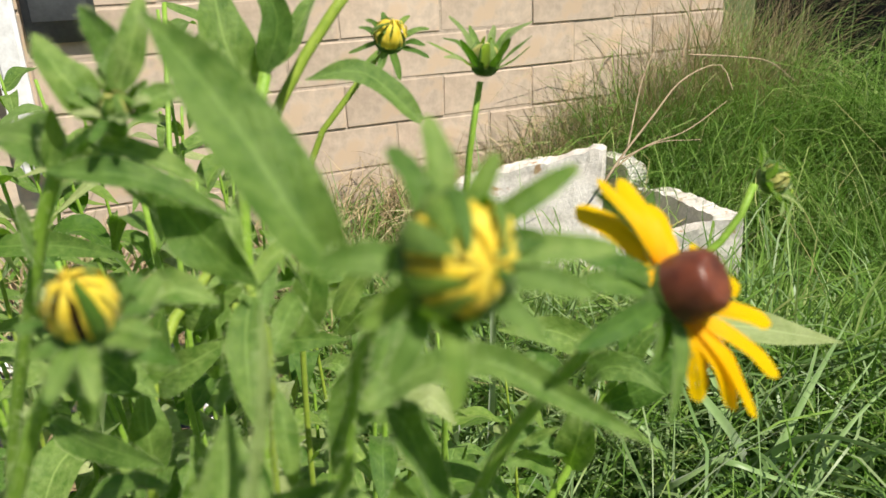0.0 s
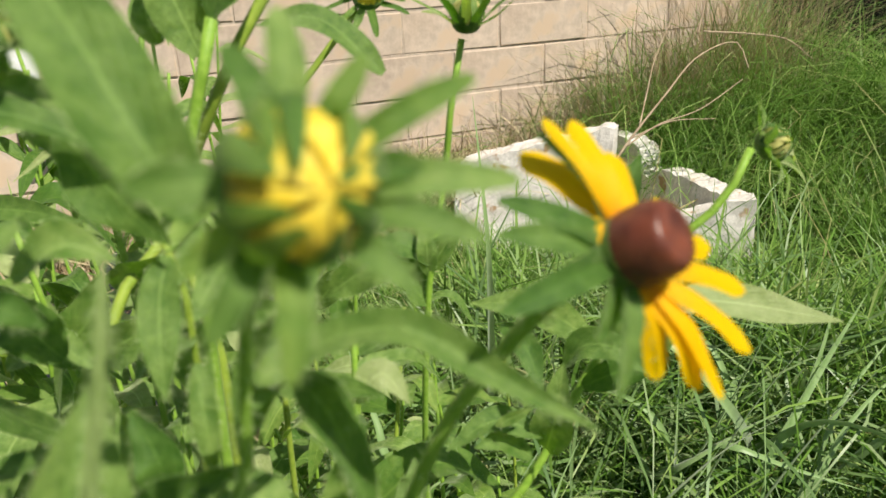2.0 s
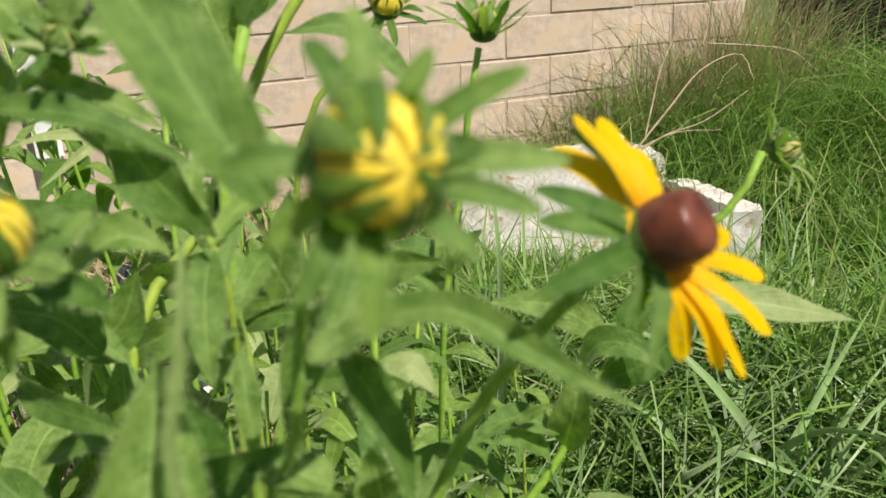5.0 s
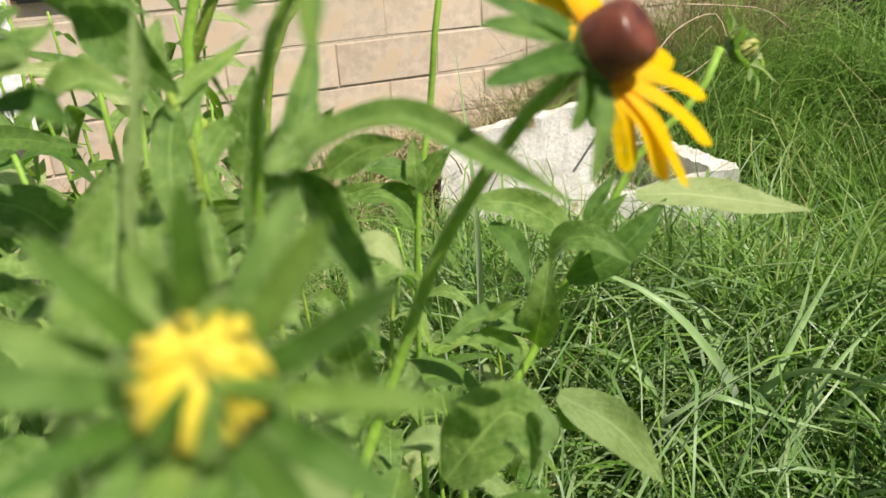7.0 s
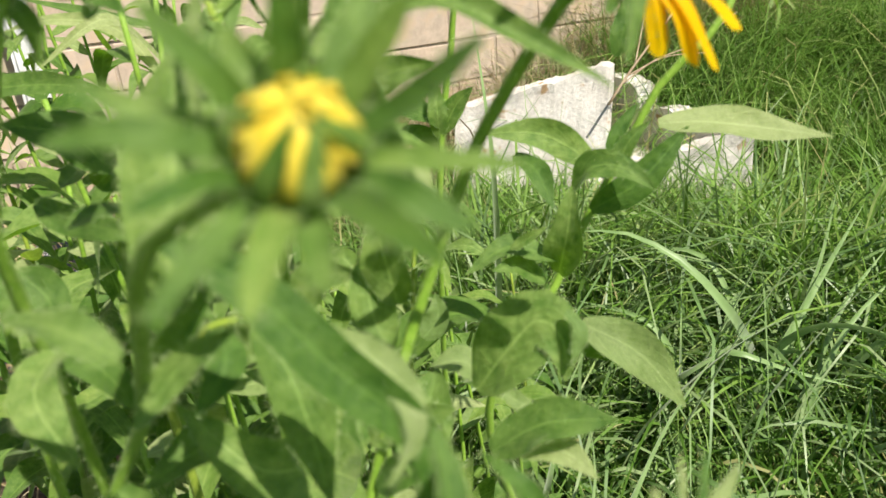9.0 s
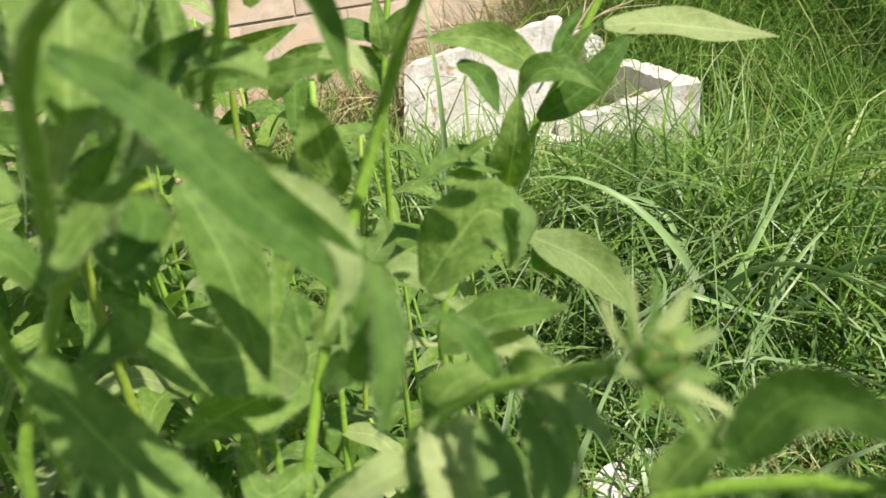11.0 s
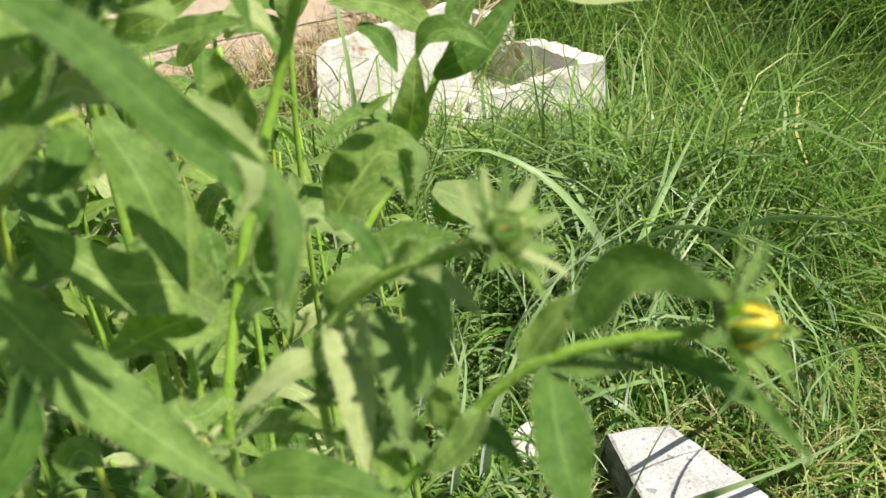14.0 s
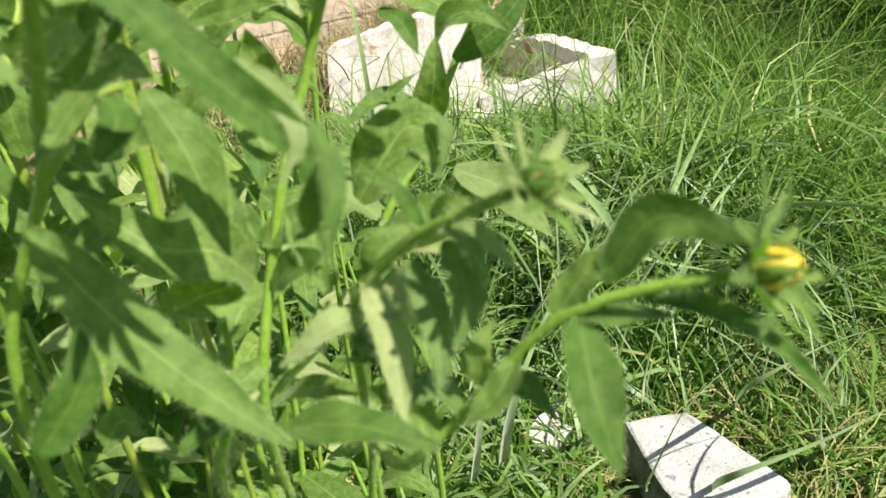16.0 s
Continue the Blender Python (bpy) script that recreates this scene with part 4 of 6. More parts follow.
leaf(open_flower, [(-0.0228, 0.1312, 0.4801), (-0.0246, 0.1341, 0.4956), (-0.0252, 0.1413, 0.5090)], 0.0044, (0.18, -0.92, 0.34), 0.25, LEAF_YOUNG)
leaf(open_flower, [(-0.0225, 0.1312, 0.4800), (-0.0232, 0.1318, 0.4918), (-0.0225, 0.1363, 0.5003)], 0.0058, (0.50, -0.84, 0.21), 0.25)
leaf(open_flower, [(-0.0183, 0.1336, 0.4752), (-0.0113, 0.1307, 0.4825), (-0.0024, 0.1259, 0.4869)], 0.0089, (-0.63, -0.64, 0.43), 0.25)
leaf(open_flower, [(-0.0232, 0.1338, 0.4527), (-0.0346, 0.1244, 0.4532), (-0.0401, 0.1310, 0.4638)], 0.0076, (0.53, -0.51, 0.68), 0.25)
leaf(open_flower, [(-0.0256, 0.1332, 0.4401), (-0.0187, 0.1308, 0.4484), (-0.0083, 0.1283, 0.4575)], 0.0027, (-0.44, -0.88, 0.18), 0.25)
leaf(open_flower, [(-0.0242, 0.1282, 0.4420), (-0.0097, 0.1113, 0.4576), (0.0074, 0.0988, 0.4608)], 0.0070, (-0.53, -0.02, 0.85), 0.25)
leaf(open_flower, [(-0.0193, 0.1400, 0.4868), (-0.0288, 0.1400, 0.4948), (-0.0414, 0.1373, 0.4966)], 0.0113, (0.40, -0.54, 0.74), 0.25)
leaf(open_flower, [(-0.0137, 0.1485, 0.5044), (-0.0177, 0.1548, 0.5149), (-0.0169, 0.1621, 0.5289)], 0.0117, (0.28, -0.82, 0.49), 0.25)
leaf(open_flower, [(-0.0487, 0.1282, 0.5415), (-0.0380, 0.1253, 0.5501), (-0.0254, 0.1229, 0.5600)], 0.0107, (-0.32, -0.94, 0.14), 0.25)
leaf(open_flower, [(-0.0510, 0.1351, 0.5324), (-0.0416, 0.1307, 0.5376), (-0.0325, 0.1226, 0.5359)], 0.0101, (-0.49, -0.52, 0.70), 0.25, LEAF_PALE)
leaf(open_flower, [(-0.0508, 0.1275, 0.5183), (-0.0401, 0.1236, 0.5249), (-0.0263, 0.1204, 0.5230)], 0.0092, (-0.28, -0.96, -0.01), 0.25)
leaf(open_flower, [(-0.0448, 0.1386, 0.5408), (-0.0442, 0.1380, 0.5505), (-0.0500, 0.1430, 0.5582)], 0.0095, (0.24, -0.92, 0.31), 0.25)
leaf(open_flower, [(-0.0608, 0.1388, 0.5150), (-0.0595, 0.1399, 0.5281), (-0.0477, 0.1374, 0.5377)], 0.0102, (-0.01, -1.00, -0.05), 0.25)
leaf(open_flower, [(-0.0574, 0.1521, 0.4981), (-0.0658, 0.1586, 0.5076), (-0.0785, 0.1610, 0.5083)], 0.0149, (0.21, -0.48, 0.85), 0.25)
leaf(open_flower, [(-0.0394, 0.1650, 0.5061), (-0.0322, 0.1645, 0.5180), (-0.0195, 0.1585, 0.5214)], 0.0110, (-0.46, -0.86, 0.23), 0.25)
leaf(open_flower, [(-0.0353, 0.1903, 0.5332), (-0.0200, 0.1844, 0.5375), (-0.0058, 0.1772, 0.5390)], 0.0075, (-0.41, -0.64, 0.65), 0.25)
leaf(open_flower, [(-0.0107, 0.1534, 0.5145), (-0.0127, 0.1543, 0.5262), (-0.0146, 0.1549, 0.5375)], 0.0127, (-0.20, -0.98, 0.03), 0.25)
leaf(open_flower, [(-0.0195, 0.1393, 0.4856), (-0.0098, 0.1357, 0.4924), (0.0022, 0.1315, 0.4988)], 0.0093, (-0.55, -0.64, 0.53), 0.25)
leaf(open_flower, [(-0.0275, 0.1321, 0.4375), (-0.0373, 0.1208, 0.4457), (-0.0469, 0.1104, 0.4446)], 0.0123, (0.38, -0.04, 0.92), 0.25)

large_bud = plant("coneflower_plant", (-0.0200, 0.2000, 0.0), "hairy coneflower stalk with a large half-open bud")
bud(large_bud, (-0.0001, 0.0797, 0.6204), (0.46, -0.83, 0.31), 0.0064, 0, 0.0158, 0.0032, seed=1, folded=9, petals=20, open_=0.10, plump=1.1, clasp=1.35, tall=0.8,
    tips=[(-0.0026, 0.0906, 0.6336), (-0.0069, 0.0875, 0.6308), (0.0052, 0.0885, 0.6294), (0.0149, 0.0916, 0.6268), (0.0102, 0.0844, 0.6206), (0.0187, 0.0863, 0.6182),
          (0.0155, 0.0822, 0.6142), (0.0093, 0.0781, 0.6111), (-0.0007, 0.0724, 0.6056), (-0.0073, 0.0734, 0.6088), (-0.0144, 0.0791, 0.6205), (-0.0102, 0.0773, 0.6135)])
stem(large_bud, [(-0.0039, 0.0962, 0.6121), (-0.0090, 0.1021, 0.6057), (-0.0137, 0.1078, 0.5986), (-0.0174, 0.1124, 0.5828), (-0.0206, 0.1155, 0.5630), (-0.0304, 0.1312, 0.5434), (-0.0350, 0.1500, 0.4000), (-0.0200, 0.2000, 0.0000)], 0.0009, 0.0015)
leaf(large_bud, [(-0.0155, 0.0986, 0.6110), (-0.0208, 0.0996, 0.6197), (-0.0273, 0.1042, 0.6294), (-0.0354, 0.1106, 0.6385), (-0.0423, 0.1162, 0.6449)], 0.0116, (0.25, -0.76, 0.60), 0.45)
leaf(large_bud, [(-0.0170, 0.1137, 0.5804), (-0.0046, 0.1156, 0.5873), (0.0058, 0.1135, 0.5891), (0.0164, 0.1108, 0.5839), (0.0318, 0.1099, 0.5746)], 0.0059, (0.06, -0.54, 0.84), 0.50)
leaf(large_bud, [(-0.0122, 0.1273, 0.5878), (-0.0194, 0.1268, 0.5759), (-0.0238, 0.1235, 0.5618)], 0.0097, (0.37, -0.93, -0.03), 0.30)
leaf(large_bud, [(-0.0126, 0.1188, 0.5795), (-0.0087, 0.1252, 0.5678), (-0.0023, 0.1228, 0.5467)], 0.0087, (0.73, -0.67, 0.15), 0.40)
leaf(large_bud, [(-0.0161, 0.1121, 0.5819), (-0.0108, 0.1156, 0.5849), (-0.0085, 0.1221, 0.5906)], 0.0055, (0.02, -0.66, 0.75), 0.25)

left_bud = plant("coneflower_plant", (-0.1000, 0.2000, 0.0), "coneflower stalk with a closed yellow bud")
bud(left_bud, (-0.0519, 0.1015, 0.6054), (0.12, -0.42, 0.90), 0.0050, 11, 0.0115, 0.003, seed=2, folded=3, petals=18, tall=1.5, lift=-0.1, open_=0.25)
stem(left_bud, [(-0.0560, 0.1024, 0.5993), (-0.0636, 0.1059, 0.5886), (-0.0716, 0.1059, 0.5744), (-0.0880, 0.1400, 0.4800), (-0.1000, 0.1800, 0.2500), (-0.1000, 0.2000, 0.0000)], 0.0014, 0.0017)
leaf(left_bud, [(-0.0552, 0.1125, 0.5948), (-0.0486, 0.1124, 0.5942), (-0.0447, 0.1143, 0.5903)], 0.0051, (0.39, -0.66, 0.64), 0.25)
leaf(left_bud, [(-0.0619, 0.1364, 0.5881), (-0.0532, 0.1387, 0.5934), (-0.0450, 0.1398, 0.5898)], 0.0079, (0.04, -0.59, 0.81), 0.50)
leaf(left_bud, [(-0.0494, 0.1049, 0.6000), (-0.0479, 0.1115, 0.6034), (-0.0461, 0.1176, 0.6055)], 0.0048, (0.28, -0.44, 0.85), 0.25)
leaf(left_bud, [(-0.0612, 0.1082, 0.5950), (-0.0561, 0.1047, 0.5910), (-0.0560, 0.1046, 0.5851)], 0.0040, (0.53, -0.66, 0.52), 0.25)
leaf(left_bud, [(-0.0257, 0.0960, 0.6081), (-0.0257, 0.0906, 0.5965), (-0.0281, 0.0880, 0.5843), (-0.0270, 0.0871, 0.5678)], 0.0018, (0.36, -0.91, 0.19), 0.50, LEAF_PALE)
leaf(left_bud, [(-0.0359, 0.0830, 0.5558), (-0.0346, 0.0884, 0.5670), (-0.0347, 0.0966, 0.5771), (-0.0355, 0.1054, 0.5863)], 0.0150, (0.45, -0.85, 0.25), 0.60)
leaf(left_bud, [(-0.1041, 0.1599, 0.5145), (-0.1080, 0.1622, 0.5200), (-0.1178, 0.1634, 0.5234)], 0.0131, (0.29, -0.64, 0.71), 0.25)
leaf(left_bud, [(-0.0778, 0.1219, 0.5257), (-0.0774, 0.1098, 0.5230), (-0.0672, 0.1001, 0.5128)], 0.0107, (-0.06, -0.53, 0.84), 0.25)
leaf(left_bud, [(-0.1076, 0.1645, 0.5253), (-0.0996, 0.1610, 0.5168), (-0.1044, 0.1575, 0.5092)], 0.0115, (0.47, -0.77, 0.43), 0.25)
leaf(left_bud, [(-0.0691, 0.1633, 0.5199), (-0.0640, 0.1680, 0.5300), (-0.0677, 0.1721, 0.5395)], 0.0101, (0.34, -0.87, 0.36), 0.25)

young_bud = plant("coneflower_plant", (-0.1400, 0.2400, 0.0), "leafy coneflower stalk with a green young bud")
bud(young_bud, (-0.0631, 0.1517, 0.6262), (0.1384, -0.4852, 0.8634), 0.003, 10, 0.0085, 0.0026, seed=3, young=True, petals=8)
stem(young_bud, [(-0.0657, 0.1528, 0.6234), (-0.0727, 0.1543, 0.6189), (-0.0816, 0.1571, 0.6122), (-0.0865, 0.1570, 0.5977), (-0.1250, 0.1800, 0.5000), (-0.1400, 0.2200, 0.2500), (-0.1400, 0.2400, 0.0000)], 0.0015, 0.0019)
leaf(young_bud, [(-0.0668, 0.1528, 0.6234), (-0.0722, 0.1518, 0.6324), (-0.0784, 0.1567, 0.6401)], 0.0092, (0.57, -0.62, 0.54), 0.25)
leaf(young_bud, [(-0.0605, 0.1552, 0.6298), (-0.0643, 0.1558, 0.6374), (-0.0705, 0.1606, 0.6446)], 0.0071, (-0.12, -0.96, 0.27), 0.25)
leaf(young_bud, [(-0.0631, 0.1525, 0.6282), (-0.0586, 0.1541, 0.6384), (-0.0574, 0.1595, 0.6472)], 0.0068, (0.08, -0.94, 0.33), 0.25)
leaf(young_bud, [(-0.0787, 0.1525, 0.6142), (-0.0769, 0.1529, 0.6210), (-0.0765, 0.1539, 0.6268)], 0.0042, (0.42, -0.91, 0.03), 0.25)
leaf(young_bud, [(-0.0787, 0.1578, 0.6142), (-0.0892, 0.1648, 0.6190), (-0.1041, 0.1694, 0.6174)], 0.0124, (-0.10, -0.45, 0.89), 0.25)
leaf(young_bud, [(-0.0811, 0.1568, 0.6116), (-0.0705, 0.1622, 0.6116), (-0.0608, 0.1630, 0.5991)], 0.0094, (0.57, -0.37, 0.74), 0.50)
leaf(young_bud, [(-0.0716, 0.1545, 0.6194), (-0.0614, 0.1581, 0.6146), (-0.0510, 0.1611, 0.6080)], 0.0070, (0.53, -0.54, 0.65), 0.40)
leaf(young_bud, [(-0.0865, 0.1570, 0.5977), (-0.0883, 0.1543, 0.6049), (-0.0852, 0.1507, 0.5950)], 0.0051, (0.52, -0.24, 0.82), 0.25)
leaf(young_bud, [(-0.0594, 0.1513, 0.6250), (-0.0557, 0.1544, 0.6276), (-0.0512, 0.1578, 0.6280)], 0.0052, (0.40, -0.75, 0.52), 0.25)
leaf(young_bud, [(-0.0639, 0.1498, 0.6212), (-0.0605, 0.1468, 0.6243), (-0.0595, 0.1463, 0.6260)], 0.0042, (-0.12, -0.85, -0.52), 0.25)

leafy_shoot = plant("coneflower_plant", (-0.0700, 0.2600, 0.0), "leafy green coneflower shoot without flowers")
stem(leafy_shoot, [(-0.0523, 0.2351, 0.6210), (-0.0575, 0.2344, 0.6046), (-0.0628, 0.2334, 0.5876), (-0.0633, 0.2291, 0.5615), (-0.0700, 0.2400, 0.4000), (-0.0700, 0.2600, 0.0000)], 0.0018, 0.0023)
leaf(leafy_shoot, [(-0.0572, 0.2367, 0.6110), (-0.0636, 0.2381, 0.6292), (-0.0676, 0.2461, 0.6510)], 0.0164, (0.37, -0.88, 0.30), 0.25)
leaf(leafy_shoot, [(-0.0523, 0.2351, 0.6210), (-0.0473, 0.2356, 0.6366), (-0.0549, 0.2407, 0.6506)], 0.0100, (-0.07, -0.98, 0.18), 0.25)
leaf(leafy_shoot, [(-0.0523, 0.2351, 0.6210), (-0.0436, 0.2391, 0.6315), (-0.0373, 0.2489, 0.6435)], 0.0098, (-0.32, -0.70, 0.64), 0.25)
leaf(leafy_shoot, [(-0.0703, 0.2430, 0.6138), (-0.0735, 0.2454, 0.6204), (-0.0763, 0.2548, 0.6314)], 0.0103, (0.17, -0.79, 0.59), 0.25)
leaf(leafy_shoot, [(-0.0558, 0.1811, 0.5644), (-0.0501, 0.1746, 0.5523), (-0.0450, 0.1721, 0.5397)], 0.0113, (0.29, -0.85, 0.44), 0.25)
leaf(leafy_shoot, [(-0.0386, 0.1496, 0.5642), (-0.0366, 0.1440, 0.5549), (-0.0355, 0.1413, 0.5420)], 0.0053, (0.45, -0.81, 0.37), 0.25)
leaf(leafy_shoot, [(-0.0586, 0.1555, 0.6098), (-0.0490, 0.1530, 0.5968), (-0.0409, 0.1530, 0.5876)], 0.0133, (-0.06, -1.00, 0.07), 0.25)
leaf(leafy_shoot, [(-0.0761, 0.1463, 0.6155), (-0.0601, 0.1481, 0.6131), (-0.0437, 0.1533, 0.6026)], 0.0062, (0.40, -0.61, 0.68), 0.40)
leaf(leafy_shoot, [(-0.2029, 0.3122, 0.5443), (-0.1597, 0.3037, 0.5466), (-0.1284, 0.2928, 0.5444)], 0.0117, (-0.20, -0.77, 0.60), 0.30)
leaf(leafy_shoot, [(-0.1130, 0.1903, 0.5344), (-0.0998, 0.1837, 0.5310), (-0.0781, 0.1772, 0.5271)], 0.0099, (-0.29, -0.92, 0.25), 0.25)
leaf(leafy_shoot, [(-0.0903, 0.1941, 0.5414), (-0.0999, 0.1931, 0.5522), (-0.1153, 0.1895, 0.5574)], 0.0148, (0.47, -0.70, 0.54), 0.25)
leaf(leafy_shoot, [(-0.1047, 0.2111, 0.5314), (-0.0915, 0.2112, 0.5430), (-0.0851, 0.2124, 0.5576)], 0.0154, (0.03, -1.00, 0.03), 0.25)
leaf(leafy_shoot, [(-0.0781, 0.2359, 0.5608), (-0.0680, 0.2344, 0.5691), (-0.0632, 0.2335, 0.5790)], 0.0106, (0.05, -0.98, -0.17), 0.25)
leaf(leafy_shoot, [(-0.0710, 0.2337, 0.5553), (-0.0694, 0.2330, 0.5660), (-0.0685, 0.2328, 0.5778)], 0.0109, (0.27, -0.96, -0.07), 0.25)
leaf(leafy_shoot, [(-0.0387, 0.1826, 0.5611), (-0.0359, 0.1828, 0.5736), (-0.0326, 0.1838, 0.5880)], 0.0098, (0.18, -0.98, 0.00), 0.25)
leaf(leafy_shoot, [(-0.0212, 0.2021, 0.5546), (-0.0109, 0.2000, 0.5614), (0.0018, 0.1962, 0.5642)], 0.0097, (-0.33, -0.92, 0.22), 0.25)
leaf(leafy_shoot, [(-0.0360, 0.2209, 0.5486), (-0.0293, 0.2208, 0.5602), (-0.0196, 0.2198, 0.5696)], 0.0087, (0.18, -0.96, -0.20), 0.25)
leaf(leafy_shoot, [(-0.1092, 0.2404, 0.5150), (-0.0910, 0.2336, 0.5261), (-0.0737, 0.2367, 0.5345)], 0.0146, (-0.16, -0.98, 0.11), 0.25)
leaf(leafy_shoot, [(-0.0955, 0.2613, 0.5136), (-0.0751, 0.2546, 0.5252), (-0.0552, 0.2551, 0.5289)], 0.0121, (-0.07, -0.97, -0.21), 0.25)
leaf(leafy_shoot, [(-0.1071, 0.2607, 0.5328), (-0.0890, 0.2520, 0.5402), (-0.0692, 0.2551, 0.5487)], 0.0152, (-0.06, -0.98, -0.21), 0.25)
leaf(leafy_shoot, [(-0.0814, 0.2795, 0.5072), (-0.0610, 0.2713, 0.5158), (-0.0401, 0.2700, 0.5161)], 0.0111, (-0.29, -0.84, 0.45), 0.25)
leaf(leafy_shoot, [(-0.1031, 0.2267, 0.4895), (-0.1024, 0.2248, 0.5077), (-0.1041, 0.2325, 0.5223)], 0.0146, (0.54, -0.82, 0.16), 0.25)
leaf(leafy_shoot, [(-0.0934, 0.2758, 0.4985), (-0.0920, 0.2747, 0.5181), (-0.0877, 0.2829, 0.5346)], 0.0155, (0.60, -0.80, 0.06), 0.25)
leaf(leafy_shoot, [(-0.0793, 0.3102, 0.5086), (-0.0570, 0.3012, 0.5199), (-0.0328, 0.3020, 0.5286)], 0.0140, (-0.11, -0.98, -0.14), 0.25)
leaf(leafy_shoot, [(-0.0495, 0.3112, 0.4980), (-0.0365, 0.3054, 0.5124), (-0.0142, 0.3056, 0.5195)], 0.0120, (-0.25, -0.95, 0.16), 0.25)
leaf(leafy_shoot, [(-0.0908, 0.2798, 0.5125), (-0.0737, 0.2713, 0.5232), (-0.0571, 0.2691, 0.5241)], 0.0155, (-0.18, -0.93, -0.32), 0.25)
leaf(leafy_shoot, [(-0.0668, 0.1255, 0.5085), (-0.0735, 0.1252, 0.5206), (-0.0904, 0.1305, 0.5213)], 0.0101, (0.42, -0.26, 0.87), 0.25)
leaf(leafy_shoot, [(-0.0452, 0.1235, 0.5024), (-0.0529, 0.1130, 0.5039), (-0.0603, 0.1062, 0.5016)], 0.0106, (0.26, -0.27, 0.93), 0.25)
leaf(leafy_shoot, [(-0.0168, 0.1237, 0.5506), (-0.0243, 0.1230, 0.5550), (-0.0328, 0.1247, 0.5545)], 0.0097, (0.19, -0.41, 0.89), 0.25)
leaf(leafy_shoot, [(-0.1100, 0.2003, 0.5353), (-0.0987, 0.2031, 0.5415), (-0.0863, 0.2008, 0.5343)], 0.0112, (0.04, -0.33, 0.94), 0.25)
leaf(leafy_shoot, [(-0.0140, 0.1818, 0.5341), (-0.0073, 0.1845, 0.5406), (-0.0008, 0.1820, 0.5336)], 0.0083, (0.04, -0.38, 0.92), 0.25, LEAF_PALE)
leaf(leafy_shoot, [(-0.0794, 0.1408, 0.5448), (-0.0707, 0.1422, 0.5477), (-0.0621, 0.1420, 0.5463)], 0.0060, (-0.06, -0.36, 0.93), 0.25)

tall_stalk = plant("coneflower_plant", (-0.0600, 0.3000, 0.0), "bare yellow-green stalk with few leaves")
stem(tall_stalk, [(-0.0251, 0.2665, 0.6476), (-0.0431, 0.2579, 0.6246), (-0.0560, 0.2496, 0.6024), (-0.0804, 0.2604, 0.5498), (-0.0697, 0.2489, 0.5185), (-0.0800, 0.2700, 0.3000), (-0.0600, 0.3000, 0.0000)], 0.0018, 0.0020, STEM_PALE)
stem(tall_stalk, [(-0.0733, 0.2736, 0.5557), (-0.0942, 0.2567, 0.5413), (-0.1047, 0.2332, 0.5085), (-0.1100, 0.2500, 0.3000), (-0.1000, 0.2800, 0.0000)], 0.0020, 0.0021, STEM_PALE)
leaf(tall_stalk, [(-0.0077, 0.2399, 0.6041), (-0.0247, 0.2402, 0.6195), (-0.0408, 0.2344, 0.6187)], 0.0095, (0.38, -0.71, 0.59), 0.25)

far_bud = plant("coneflower_plant", (-0.0600, 0.3800, 0.0), "thin coneflower stalk with a yellow closed bud")
bud(far_bud, (-0.0227, 0.3519, 0.6191), (0.1835, -0.6058, 0.7742), 0.0072, 11, 0.0185, 0.0030, seed=4, petals=17, folded=2, lift=-0.15, plump=0.95, open_=0.75, tall=1.05, pale=True)
stem(far_bud, [(-0.0275, 0.3517, 0.6128), (-0.0439, 0.3476, 0.5933), (-0.0606, 0.3440, 0.5695), (-0.0800, 0.3600, 0.3500), (-0.0600, 0.3800, 0.0000)], 0.0014, 0.0019, STEM_PALE)

upright_bud = plant("coneflower_plant", (0.0000, 0.3700, 0.0), "thin upright coneflower stalk with a green bud")
bud(upright_bud, (0.0169, 0.3296, 0.6097), (0.0360, -0.2467, 0.9684), 0.0062, 13, 0.0205, 0.0042, seed=5, young=True, lift=0.55, petals=16, tall=1.25)
stem(upright_bud, [(0.0148, 0.3290, 0.6023), (0.0115, 0.3249, 0.5856), (0.0085, 0.3224, 0.5671), (0.0075, 0.3266, 0.5549), (-0.0022, 0.3183, 0.4952), (-0.0100, 0.3600, 0.2500), (0.0000, 0.3700, 0.0000)], 0.0013, 0.0017)
leaf(upright_bud, [(0.0013, 0.3200, 0.5126), (-0.0105, 0.3229, 0.5201), (-0.0251, 0.3231, 0.5209)], 0.0128, (0.19, -0.55, 0.82), 0.25)
leaf(upright_bud, [(-0.0000, 0.3191, 0.5105), (0.0068, 0.3188, 0.5228), (0.0144, 0.3166, 0.5304)], 0.0098, (-0.32, -0.94, 0.11), 0.25)
leaf(upright_bud, [(-0.0014, 0.3182, 0.5083), (-0.0017, 0.3180, 0.5210), (-0.0022, 0.3235, 0.5344)], 0.0087, (0.04, -0.98, 0.20), 0.25)
leaf(upright_bud, [(-0.0027, 0.3183, 0.4952), (-0.0136, 0.3183, 0.5089), (-0.0306, 0.3185, 0.5098)], 0.0190, (0.43, -0.37, 0.82), 0.25)
leaf(upright_bud, [(-0.0116, 0.2442, 0.4514), (-0.0056, 0.2477, 0.4588), (-0.0061, 0.2512, 0.4668)], 0.0109, (-0.15, -0.88, 0.45), 0.25, LEAF_PALE)
leaf(upright_bud, [(-0.0246, 0.2433, 0.4503), (-0.0306, 0.2460, 0.4567), (-0.0348, 0.2468, 0.4590)], 0.0109, (0.23, -0.78, 0.59), 0.25)

